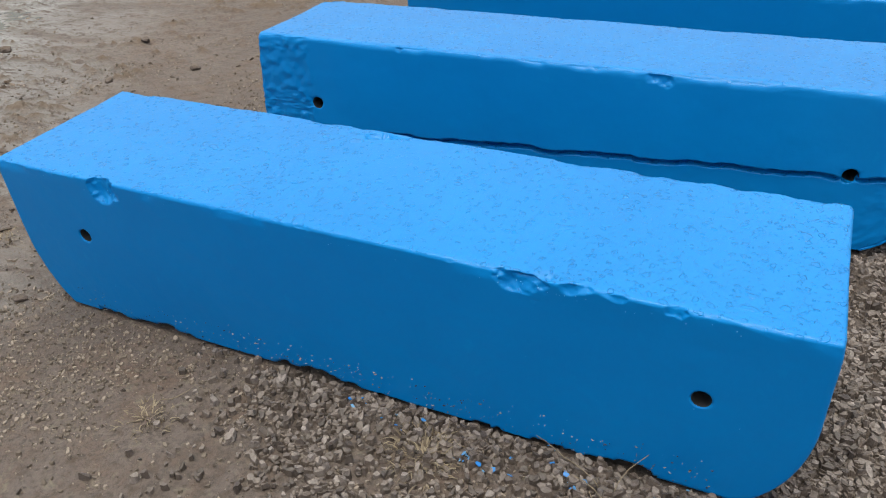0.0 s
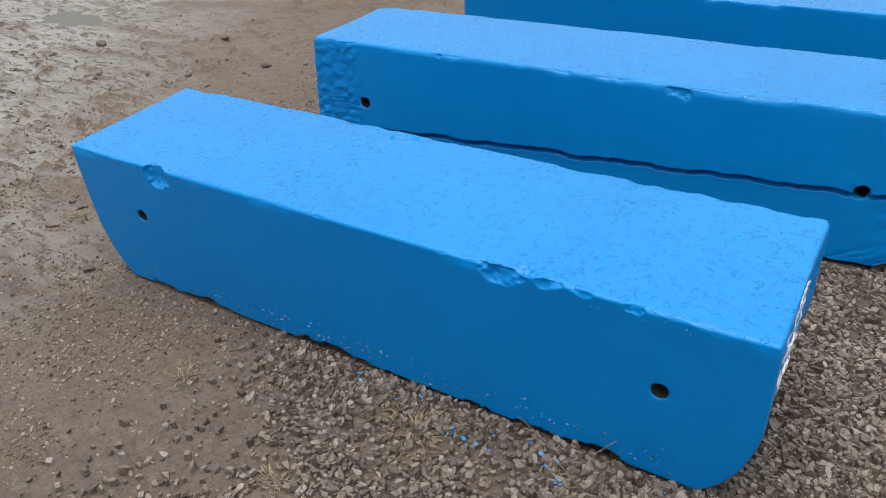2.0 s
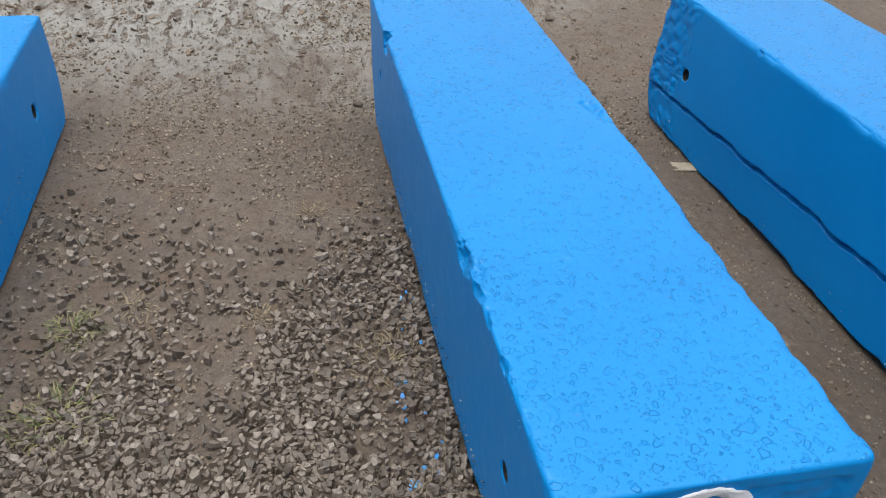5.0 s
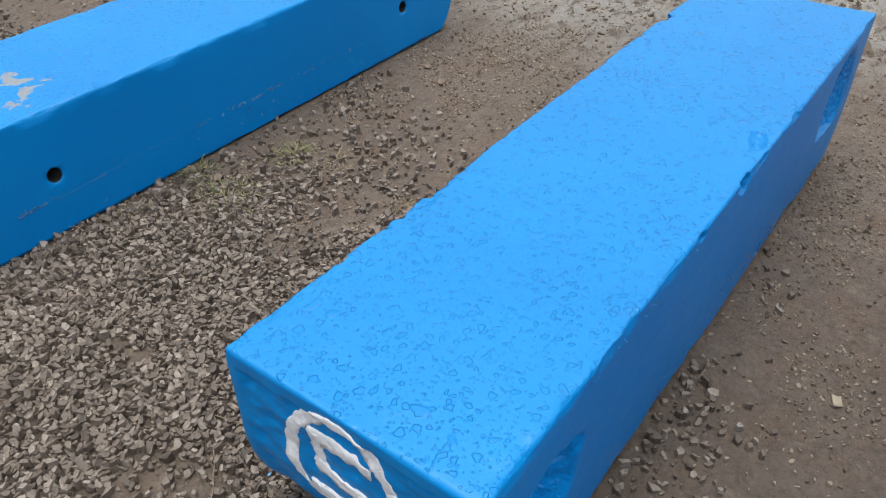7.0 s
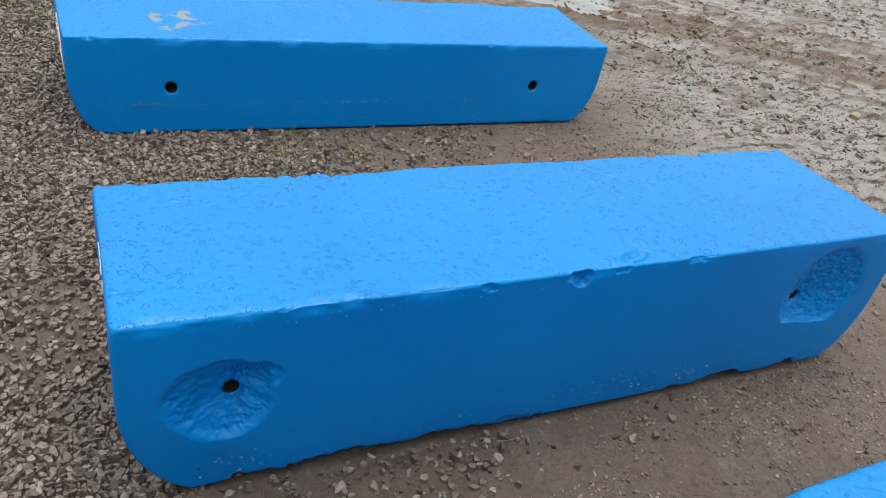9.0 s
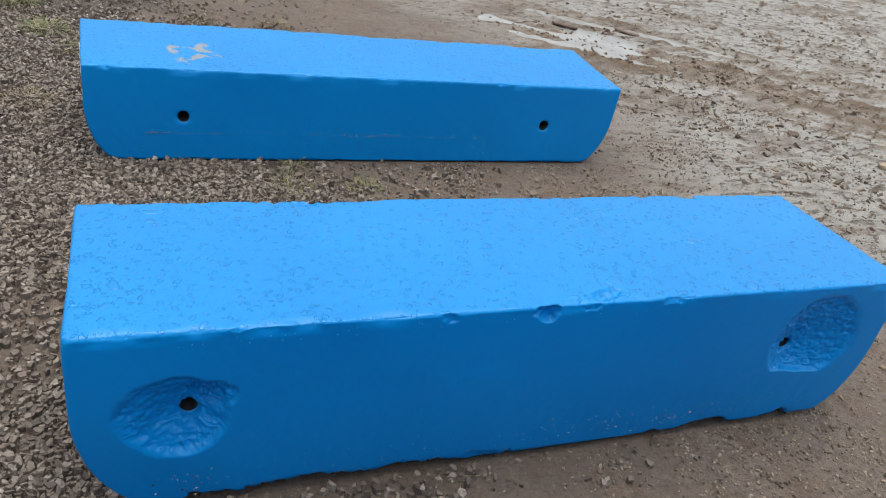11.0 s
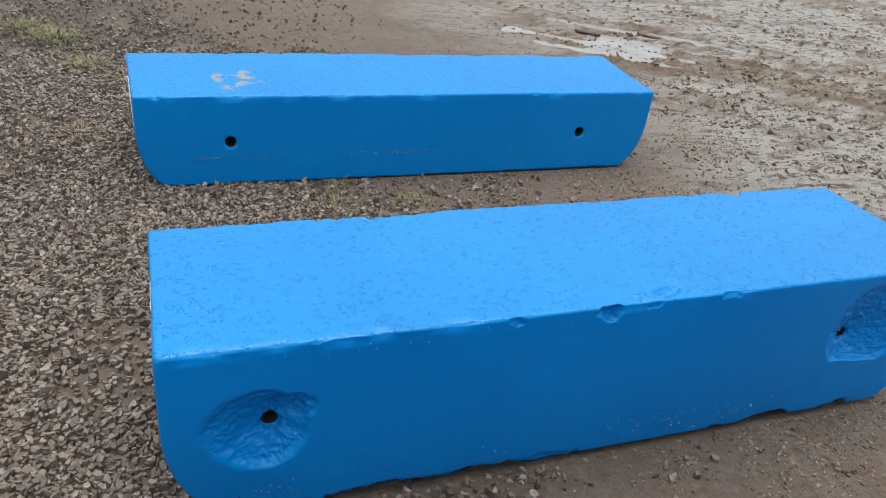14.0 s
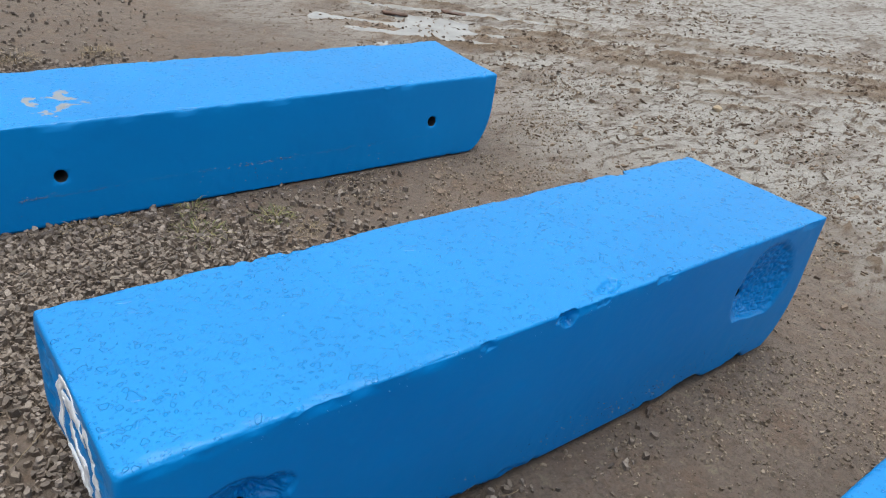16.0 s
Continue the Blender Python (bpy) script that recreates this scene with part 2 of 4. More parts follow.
def plain_material(name, c1, c2, scale, rough, bump_depth=0.0, island=False):
    m, n, l, b = material(name)
    co = n.new("ShaderNodeTexCoord").outputs["Object"]
    f = noise_node(n, l, co, scale, 5, 0.65)
    src = n.new("ShaderNodeNewGeometry").outputs["Random Per Island"] if island else f
    l.new(ramp(n, l, src, [(0.3, c1), (0.7, c2)]), b.inputs["Base Color"])
    b.inputs["Roughness"].default_value = rough
    if bump_depth:
        bump = n.new("ShaderNodeBump")
        bump.inputs["Distance"].default_value = bump_depth
        l.new(f, bump.inputs["Height"])
        l.new(bump.outputs[0], b.inputs["Normal"])
    return m


PAINT = paint_material("wet_blue_paint")
PAINT_PEELED = paint_material("peeling_blue_paint", peel=True, wet=0.5)
# unpainted concrete coloured near-black, to carry the shade inside the drilled holes
HOLE = plain_material("shaded_bare_concrete", (0.008, 0.008, 0.010), (0.02, 0.02, 0.02), 40, 0.9)
WHITE = plain_material("white_brushed_paint", (0.60, 0.61, 0.64), (0.74, 0.74, 0.76), 70, 0.5, 0.004)
EARTH = ground_material()
STONE = stone_material()
CRUMB = plain_material("dirt_crumb", (0.015, 0.013, 0.013), (0.24, 0.22, 0.20), 60, 0.9, island=True)
SOIL = plain_material("soil_crumb", (0.111, 0.083, 0.060), (0.247, 0.195, 0.150), 60, 0.8, island=True)
# opaque beads, coloured paler than the paint to stand for their sparkle
BEAD = plain_material("water_bead", (0.02, 0.22, 0.52), (0.14, 0.40, 0.70), 90, 0.06, island=True)
MUD = plain_material("mud_clod", (0.060, 0.038, 0.024), (0.15, 0.103, 0.070), 60, 0.55, island=True)
GRASS = plain_material("thin_grass", (0.07, 0.088, 0.025), (0.20, 0.175, 0.075), 20, 0.6, island=True)
STRAW = plain_material("dry_straw", (0.11, 0.078, 0.047), (0.235, 0.182, 0.115), 20, 0.7, island=True)
FLAKE = plain_material("fallen_blue_paint", (0.01, 0.16, 0.45), (0.10, 0.25, 0.42), 60, 0.5, island=True)
LEAF = plain_material("dead_leaf", (0.09, 0.06, 0.045), (0.19, 0.135, 0.10), 40, 0.7, 0.002)
CARD = plain_material("wet_cardboard", (0.22, 0.175, 0.125), (0.31, 0.26, 0.20), 30, 0.7, 0.002)
# pale grey base stands in for part of the sky's reflection
WATER, wn_, wl_, wb_ = material("sky_grey_water")
wb_.inputs["Base Color"].default_value = (0.20, 0.155, 0.10, 1)
wb_.inputs["Roughness"].default_value = 0.04
wl_.new(ramp(wn_, wl_, noise_node(wn_, wl_, wn_.new("ShaderNodeTexCoord").outputs["Object"], 5, 3), [(0.35, (0.20, 0.195, 0.185)), (0.65, (0.28, 0.275, 0.265))]), wb_.inputs["Base Color"])


# ---- mesh helpers ----
def mesh_object(name, verts, faces, mat, parent=None, smooth_faces=True, label=""):
    me = bpy.data.meshes.new(name)
    me.from_pydata([tuple(map(float, v)) for v in verts], [], [tuple(map(int, f)) for f in faces])
    me.materials.append(mat)
    me.polygons.foreach_set("use_smooth", [smooth_faces] * len(me.polygons))
    me.update()
    ob = new(name, me)
    if parent is not None:
        ob.parent = parent
    if label:
        ob["label"] = label
    return ob


def lines(lo, hi, step, extra=()):
    """Even grid lines with some of their own; even ones too near to those are left out."""
    even = np.linspace(lo, hi, int(round((hi - lo) / step)) + 1)
    extra = np.array(sorted(e for e in extra if lo < e < hi))
    if len(extra):
        gap = np.min(np.abs(even[:, None] - extra[None, :]), axis=1)
        keep = (gap > step * 0.35)
        keep[0] = keep[-1] = True
        even = even[keep]
    out = np.unique(np.round(np.concatenate([even, extra]), 5))
    keep = np.concatenate([[True], np.diff(out) > 0.0008])
    keep[-2] = keep[-2] and out[-1] - out[-2] > 0.0008
    keep[-1] = True
    return out[keep]


class Block:
    """A cast block: length, width and height, with rounded lower ends, worn edges, chips and drilled holes."""

    def __init__(self, half, wide, high, left, right, lean=0.0, r=0.012, seed=0, step=0.008):
        self.half, self.wide, self.high, self.left, self.right = half, wide / 2, high, left, right
        self.lean, self.r, self.seed, self.step = lean, r, seed, step
        self.holes, self.carves, self.rough, self.seam, self.dishes, self.skew, self.ledge, self.ragged, self.twist, self.blunt = [], [], [], None, [], 0.0, 0.0, 0.005, 0.0, 0.0
        self.sunk, self.foot = 0.0, 0.007

    def reach(self, side, z):
        """Half length on one end at a height."""
        slant, rx, rz = self.right if side > 0 else self.left
        k = np.clip(1 - z / rz, 0, 1)
        return self.half - slant * (1 - np.clip(z / self.high, 0, 1)) - rx * (1 - np.sqrt(np.clip(1 - k * k, 0, 1)))

    def build(self, name, mat, parent):
        ho = []
        for face, x, z, rad in self.holes:
            ho += [(x, z, rad)]
        rings = (0.35, 0.7, 1.0, 1.12, 1.35, 1.8)
        ex = [x + s * k * rad for x, z, rad in ho for k in rings for s in (-1, 1)]
        ez = [z + s * k * rad for x, z, rad in ho for k in rings for s in (-1, 1)]
        e = [0.003, 0.007, 0.012, 0.018]
        ex += [s * (self.half - k) for k in e for s in (-1, 1)]
        ey = [s * (self.wide - k) for k in e for s in (-1, 1)]
        ez += list(np.arange(0.002, 0.024, 0.002)) + [self.high - k for k in e]
        for face, x, z, a, b, depth, pit, floor, slope in self.dishes:
            ex += list(np.arange(x - a * 1.1, x + a * 1.1, 0.0029))
            ez += list(np.arange(z - b * 1.1, z + b * 1.1, 0.0029))
        for c, rad, way in self.carves:
            if c[2] > 0.3 and rad[0] >= 0.03:
                ex += list(np.arange(c[0] - rad[0] * 1.2, c[0] + rad[0] * 1.2, 0.0038))
        ez += list(np.arange(self.high - 0.06, self.high - 0.02, 0.004)) + list(np.arange(0.024, 0.05, 0.005))
        if self.seam:
            ez += list(np.arange(0.13, 0.28, 0.0035))
        ey += [t * (self.wide - k) for k in np.arange(0.022, 0.05, 0.004) for t in (-1, 1)]
        X = lines(-self.half, self.half, self.step, ex)
        Y = lines(-self.wide, self.wide, self.step, ey)
        Z = lines(0, self.high, self.step, ez)
        nx, ny, nz = len(X), len(Y), len(Z)
        verts, faces, norms, base = [], [], [], 0
        for axis, sgn in ((2, 1), (2, -1), (1, 1), (1, -1), (0, 1), (0, -1)):
            if axis == 2:
                a, b = np.meshgrid(X, Y, indexing="ij")
                p = np.stack([a, b, np.full_like(a, self.high if sgn > 0 else 0)], -1)
            elif axis == 1:
                a, b = np.meshgrid(X, Z, indexing="ij")
                p = np.stack([a, np.full_like(a, sgn * self.wide), b], -1)
            else:
                a, b = np.meshgrid(Y, Z, indexing="ij")
                p = np.stack([np.full_like(a, sgn * self.half), a, b], -1)
            m0, m1 = a.shape
            idx = np.arange(m0 * m1).reshape(m0, m1) + base
            q = np.stack([idx[:-1, :-1], idx[1:, :-1], idx[1:, 1:], idx[:-1, 1:]], -1).reshape(-1, 4)
            if (sgn > 0) != (axis != 1):
                q = q[:, ::-1]
            n = np.zeros((m0 * m1, 3))
            n[:, axis] = sgn
            verts.append(p.reshape(-1, 3))
            norms.append(n)
            faces.append(q)
            base += m0 * m1
        p, n, q = np.concatenate(verts), np.concatenate(norms), np.concatenate(faces)
        key = np.round(p * 20000).astype(np.int64)
        _, first, back = np.unique(key, axis=0, return_index=True, return_inverse=True)
        back = back.reshape(-1)
        nn = np.zeros((len(first), 3))
        np.add.at(nn, back, n)
        p, q = p[first], back[q]
        n = nn / np.maximum(np.linalg.norm(nn, axis=1, keepdims=True), 1e-9)
        p, sunk = self.shape(p, n)
        ob = mesh_object(name, p, q, mat, parent)
        ob.data.materials.append(HOLE)
        deep = sunk[q].max(axis=1) > 0.1
        ob.data.polygons.foreach_set("use_smooth", ~deep)
        ob.data.polygons.foreach_set("material_index", deep.astype(np.int32))
        return ob

    def swell(self, p0, n):
        """How far the cast surface stands out from the plain form."""
        edge_top = smooth(0.03, 0.0, self.high - p0[:, 2])
        swell = 0.0022 * fbm(p0, 3.0, 2, self.seed + 3) + 0.0005 * fbm(p0, 26, 2, self.seed + 5)
        worn = edge_top * smooth(0.03, 0.0, self.wide - np.abs(p0[:, 1]))
        swell = swell - worn * (0.006 * np.clip(fbm(p0, 12, 3, self.seed + 9), 0, 1) + 0.0009 * np.clip(fbm(p0, 60, 2, self.seed + 10), -0.3, 1))
        if self.ledge:
            zl = p0[:, 2] + 0.005 * vnoise(p0, 12, self.seed + 51)
            swell = swell - smooth(0.6, 0.95, n[:, 0]) * 0.007 * smooth(self.ledge + 0.004, self.ledge - 0.004, zl) * smooth(0.02, 0.05, self.wide - np.abs(p0[:, 1]))
        for axis, sgn, x0, x1, amount, scale in self.rough:
            on = smooth(0.6, 0.95, n[:, axis] * sgn) * smooth(x0 - 0.02, x0 + 0.03, p0[:, 0]) * smooth(x1 + 0.02, x1 - 0.03, p0[:, 0])
            if axis == 0:
                on = on * smooth(0.01, 0.05, self.high - p0[:, 2]) * smooth(0.01, 0.05, self.wide - np.abs(p0[:, 1]))
            swell = swell + on * amount * fbm(p0, scale, 3, self.seed + 21, 0.6)
        if self.seam:
            za, zb, face = self.seam
            zc = za + (zb - za) * (p0[:, 0] + self.half) / (2 * self.half) + 0.006 * vnoise(p0 * (1, 0, 0), 9, 5) + 0.003 * vnoise(p0 * (1, 0, 0), 40, 6)
            dz = p0[:, 2] - zc
            on = n[:, 1] * face > 0.5
            swell = swell - np.where(on, smooth(0.002, -0.002, dz) * (0.009 + (0.022 + 0.006 * vnoise(p0, 55, 8)) * smooth(-0.020, -0.012, dz)), 0)
        return swell

    def shape(self, p, n):
        p0 = p.copy()
        # drilled holes: the grid round each bends into circles, then sinks
        sink = np.zeros(len(p))
        for face, x, z, rad in self.holes:
            on = n[:, 1] * face > 0.99
            dx, dz = p0[:, 0] - x, p0[:, 2] - z
            cheb = np.maximum(np.abs(dx), np.abs(dz))
            rr = np.maximum(np.hypot(dx, dz), 1e-9)
            w = np.where(on, 1 - smooth(rad * 1.35, rad * 1.9, cheb), 0)
            p[:, 0] = np.where(w > 0, x + dx * (1 - w + w * cheb / rr), p[:, 0])
            p[:, 2] = np.where(w > 0, z + dz * (1 - w + w * cheb / rr), p[:, 2])
            inside = on & (cheb <= rad + 0.0009)
            sink = np.where(inside, 0.16, sink)
            lip = on & (cheb > rad + 0.0009) & (cheb <= rad * 1.2)
            sink = np.where(lip, np.maximum(sink, 0.003), sink)
        # rounded edges
        r = (self.r * (1 + 0.5 * vnoise(p0, 6, self.seed)) * (1 + self.blunt * smooth(0.86, 0.97, p0[:, 0] / self.half)))[:, None]
        lo = np.array([-self.half, -self.wide, 0]) + r
        hi = np.array([self.half, self.wide, self.high]) - r
        inner = np.clip(p, lo, hi)
        d = p - inner
        ln = np.linalg.norm(d, axis=1, keepdims=True)
        p = np.where(ln > 1e-9, inner + d / np.maximum(ln, 1e-9) * np.minimum(ln, r), p)
        outward = np.where(ln > 1e-9, d / np.maximum(ln, 1e-9), n)
        p = p + outward * self.swell(p0, n)[:, None]
        # ragged, undercut foot
        along = p0 * (1, 0, 0) + np.sign(p0[:, 1:2]) * (0, 3.0, 0)
        gap = self.foot + self.sunk * (p0[:, 1] < 0) + (0.006 + self.ragged) * np.clip(fbm(along, 7, 5, self.seed + 12, 0.65) + 0.25, 0, 1.3)
        bite = 0.06 * smooth(gap + 0.0035, gap, p0[:, 2]) + 0.004 * smooth(gap + 0.012, gap, p0[:, 2])
        low = p0[:, 2] < gap + 0.012
        p[:, 1] = np.where(low, np.clip(p[:, 1], bite - self.wide, self.wide - bite), p[:, 1])
        # broken dishes: centre x, z, half sizes, depth, deepest place, lower limit and its slope
        for face, x, z, a, b, depth, pit, floor, slope in self.dishes:
            on = n[:, 1] * face > 0.5
            pp = p0.copy()
            for hf, hx, hz, hr in self.holes:
                at = on & (hf == face) & (np.maximum(np.abs(p0[:, 0] - hx), np.abs(p0[:, 2] - hz)) < hr * 1.25)
                pp[at, 0], pp[at, 2] = hx, hz
            # share of the way from the pit to the rim
            cu, cv = (pit[0] - x) / a, (pit[1] - z) / b
            du, dv = (pp[:, 0] - pit[0]) / a, (pp[:, 2] - pit[1]) / b
            dd, cd, cc = du * du + dv * dv + 1e-12, du * cu + dv * cv, cu * cu + cv * cv - 1
            share = dd / np.maximum(-cd + np.sqrt(np.maximum(cd * cd - dd * cc, 0)), 1e-9)
            share = share * (1 + 0.07 * fbm(pp, 15, 3, self.seed + 31))
            away = np.clip(1 - share, 0, 1)
            lip = pp[:, 2] + 0.005 * vnoise(pp, 22, 3) - slope * (pp[:, 0] - x)
            rim = smooth(0.0, 0.22, away) * smooth(floor - 0.002, floor + 0.007, lip)
            grain = 0.8 * fbm(pp, 60, 2, self.seed + 37, 0.7) + 0.9 * np.abs(vnoise(pp, 125, self.seed + 38))
            p[:, 1] -= np.where(on, face * rim * (depth * away ** 1.05 + 0.0036 * grain + 0.002), 0)
        # chips broken from edges: cut along an inward way to an ellipsoid
        for c, rad, way in self.carves:
            c, rad = np.array(c), np.array(rad)
            w = np.array(way, float)
            w /= np.linalg.norm(w)
            o = (p - c) / rad
            o = o * (1 + 0.30 * fbm(p0, 26, 3, self.seed + 41) + 0.10 * vnoise(p0, 85, self.seed + 43) + 0.04 * vnoise(p0, 160, self.seed + 44))[:, None]
            dv = w / rad
            aa, bb, cc = dv @ dv, o @ dv, (o * o).sum(1) - 1
            disc = bb * bb - aa * cc
            s = np.where((cc < 0) & (disc > 0), (-bb + np.sqrt(np.maximum(disc, 0))) / aa, 0)
            p = p + s[:, None] * w
        p[:, 1] -= n[:, 1] * sink
        # ends follow the side profile
        for side in (1, -1):
            on = p0[:, 0] * side > 0
            far = smooth(0.55, 1.0, np.abs(p0[:, 0]) / self.half)
            skew = (self.skew * p0[:, 1] / self.wide + abs(self.skew)) if side < 0 else -self.twist * p0[:, 1] / self.wide
            p[:, 0] = np.where(on, p[:, 0] - side * (self.half - self.reach(side, p[:, 2]) - skew) * far, p[:, 0])
        p[:, 1] *= 1 + self.lean * (1 - p[:, 2] / self.high) / self.wide
        return p, sink

    def stroke(self, name, points, width, parent, seed, proud=0.0016):
        """A brushed stroke on the right-hand end: a ragged band along points (y, z)."""
        pts = np.array(points, float)
        seg = np.linalg.norm(np.diff(pts, axis=0), axis=1)
        s = np.concatenate([[0], np.cumsum(seg)])
        t = np.linspace(0, s[-1], max(4, int(s[-1] / 0.004)))
        y, z = np.interp(t, s, pts[:, 0]), np.interp(t, s, pts[:, 1])
        ty, tz = np.gradient(y), np.gradient(z)
        ln = np.hypot(ty, tz)
        ny, nz = -tz / ln, ty / ln
        rows = []
        f = np.stack([t, np.zeros_like(t), np.zeros_like(t)], 1)
        for k in (-1.0, -0.92, -0.45, 0, 0.45, 0.92, 1.0):
            rag = 1 + 0.26 * fbm(f + (0, k * 0.7, 0), 75, 3, seed) if abs(k) > 0.5 else 1.0
            yy, zz = y + ny * k * width / 2 * rag, z + nz * k * width / 2 * rag
            lift = -0.004 if abs(k) == 1 else proud + 0.0006 * fbm(np.stack([t, yy, zz], 1), 60, 2, seed + 4)
            flat = np.stack([np.full_like(yy, self.half), yy, zz], 1)
            lift = lift + self.swell(flat, np.tile((1.0, 0, 0), (len(yy), 1)))
            rows.append(np.stack([self.reach(1, zz) + lift - self.twist * yy / self.wide, yy, zz], 1))
        m, k = len(t), len(rows)
        v = np.stack(rows, 1).reshape(-1, 3)
        q = [(i * k + j, i * k + j + 1, (i + 1) * k + j + 1, (i + 1) * k + j) for i in range(m - 1) for j in range(k - 1)]
        q += [tuple(range(k))[::-1], tuple(range((m - 1) * k, m * k))]
        return mesh_object(name, v, q, WHITE, parent)

    def emblem(self, parent, cy, cz, seed):
        ring = [(cy + 0.108 * math.cos(a), cz + 0.134 * math.sin(a)) for a in np.linspace(0.4, 0.4 + 2 * math.pi, 70)]
        self.stroke("emblem_ring", ring, 0.028, parent, seed)["label"] = "ragged white painted ring"
        # five straight brush strokes, laid over one another at the corners
        strokes = (((-0.058, 0.083), (0.066, 0.066), 0.034), ((-0.048, 0.088), (-0.046, -0.008), 0.024), ((-0.054, 0.002), (0.050, -0.014), 0.028),
                   ((0.042, -0.006), (0.040, -0.080), 0.024), ((0.048, -0.074), (-0.072, -0.062), 0.028))
        for i, (p, q, w) in enumerate(strokes):
            bar = self.stroke("emblem_bar", [(cy + p[0], cz + p[1]), (cy + q[0], cz + q[1])], w, parent, seed + 9 + i, 0.0020 + 0.0006 * i)
            bar["label"] = "white brushed stroke"

    def crumbs(self, parent, face, z0, z1, count, seed, x0=None, x1=None, beads=False):
        """Flecks of dirt stuck to a side, as one part."""
        rng = np.random.RandomState(seed)
        v, q = [], []
        for _ in range(count):
            x = rng.uniform(x0 if x0 is not None else -self.half * 0.86, x1 if x1 is not None else self.half * 0.86)
            z = z0 + (z1 - z0) * rng.beta(1.6, 2.0)
            w, h = 0.0006 + 0.0040 * rng.rand() ** 3, 0.0004 + 0.0010 * rng.rand() ** 2
            a = rng.uniform(-0.5, 0.5)
            if beads:
                w, h = 0.35 * w + 0.0004, 0.5 * h + 0.0006
            yy = face * (self.wide + self.lean * (1 - z / self.high) + 0.001)
            b = len(v)
            for dx, dz, dy in ((-w, -h, 0), (w, -h * 0.6, 0), (w * 0.8, h, 0), (-w * 0.7, h * 0.9, 0), (0, 0, 0.0014)):
                v.append((x + dx * math.cos(a) - dz * math.sin(a), yy + face * (dy - 0.002 * (dy == 0)), z + dx * math.sin(a) + dz * math.cos(a)))
            q += [(b, b + 1, b + 4), (b + 1, b + 2, b + 4), (b + 2, b + 3, b + 4), (b + 3, b, b + 4)]
        if face > 0:
            q = [f[::-1] for f in q]
        if beads:
            ob = mesh_object("water_beads", v, q, BEAD, parent, True, "tiny rain beads clinging below the top edge")
        else:
            ob = mesh_object("dirt_splash", v, q, CRUMB, parent, False, "dark and pale dirt flecks stuck to the paint")
        ob["kind"] = "stuff"


# ---- the ground ----
BLOCKS = [(0.015, 0.022, 1.0, 0.247), (0.17, 1.13, 1.12, 0.26), (0.0, -1.538, 1.06, 0.262), (0.1, 2.25, 1.05, 0.25)]


def gravel_amount(x, y):
    """How thickly the crushed stone lies, 0 to 1."""
    p = np.stack([x, y, np.zeros_like(x)], 1)
    w = 0.28 * fbm(p, 1.7, 3, 77)
    lane = smooth(-0.55, 0.25, x + w + 0.55 * (y + 0.3) * (y < -0.3)) * smooth(0.25, -0.1, y) * (1 - 0.8 * smooth(-1.0, -1.2, y + 0.3 * w) * smooth(0.95, 0.6, x))
    south = smooth(0.2, 0.9, x + w + 0.12 * (y + 1.8)) * smooth(-1.2, -1.5, y)
    end = smooth(0.80, 0.98, x + 0.3 * w)
    strip = smooth(0.55, 0.27, y + 0.4 * w) * smooth(-0.5, 0.2, x + w) * 0.32
    g = np.maximum(np.maximum(lane, south), np.maximum(end * 0.95, strip))
    bald = smooth(0.45, 0.85, fbm(p, 2.6, 3, 91))
    return np.clip(g * (1 - 0.6 * bald), 0, 1) ** 1.6


RUTS = ((0.0, 0.045), (0.19, 0.030), (0.78, 0.026), (-0.75, 0.016))


def rut_line(x, y, off):
    p = np.stack([x, 0 * x, 0 * x], 1)
    return 0.82 * (y + 2.73 + 0.71 * (x + 1.97) + off) + 0.06 * vnoise(p, 1.1, 21)


def ground_height(x, y):
    p = np.stack([x, y, np.zeros_like(x)], 1)
    d = np.hypot(x, y)
    mud = smooth(-0.9, -2.2, x + 0.4 * vnoise(p, 0.8, 8))
    h = 0.006 * fbm(p, 1.3, 3, 11) + 0.0035 * fbm(p, 16, 3, 12)
    clod = np.clip(fbm(p * (0.8, 1.3, 1), 11, 4, 14, 0.75) - 0.42, 0, 2) * smooth(-0.5, 0.5, fbm(p, 1.6, 2, 18))
    crumb = np.clip(fbm(p, 31, 2, 15, 0.6) - 0.30, 0, 2)
    h = h + mud * 0.024 * clod + (0.45 + 0.55 * mud) * 0.009 * crumb
    # wheel ruts across the yard
    for off, deep in RUTS:
        line = rut_line(x, y, off)
        rut = np.exp(-(line / 0.06) ** 2) - 0.8 * np.exp(-((np.abs(line) - 0.12) / 0.04) ** 2) * (1 + 0.6 * vnoise(p, 12, 26))
        h = h - deep * rut * smooth(-1.2, -1.7, x) * (0.6 + 0.6 * np.abs(vnoise(p, 2.3, 25)))
    # puddle hollows
    for cx, cy, a, b in ((-4.0, 1.85, 0.45, 0.22), (-1.95, -3.0, 0.6, 0.28)):
        e = np.hypot((x - cx) / a, (y - cy) / b) * (1 + 0.5 * fbm(p, 3.0, 3, 33))
        h = h * smooth(0.2, 1.2, e) - 0.014 * smooth(1.25, 0.5, e)
    # level where the blocks stand
    for bx, by, hl, hw in BLOCKS:
        near = smooth(0.10, 0.0, np.maximum(np.abs(x - bx) - hl, np.abs(y - by) - hw))
        h = h * (1 - 0.8 * near)
    return h * smooth(60, 8, d)


def spread(lo, hi, step, reach):
    inner = list(np.arange(lo, hi + step / 2, step))
    s, v = step, inner[-1]
    while v < reach:
        s *= 1.35
        v += s
        inner.append(v)
    s, v = step, inner[0]
    while v > -reach:
        s *= 1.35
        v -= s
        inner.insert(0, v)
    return np.array(inner)


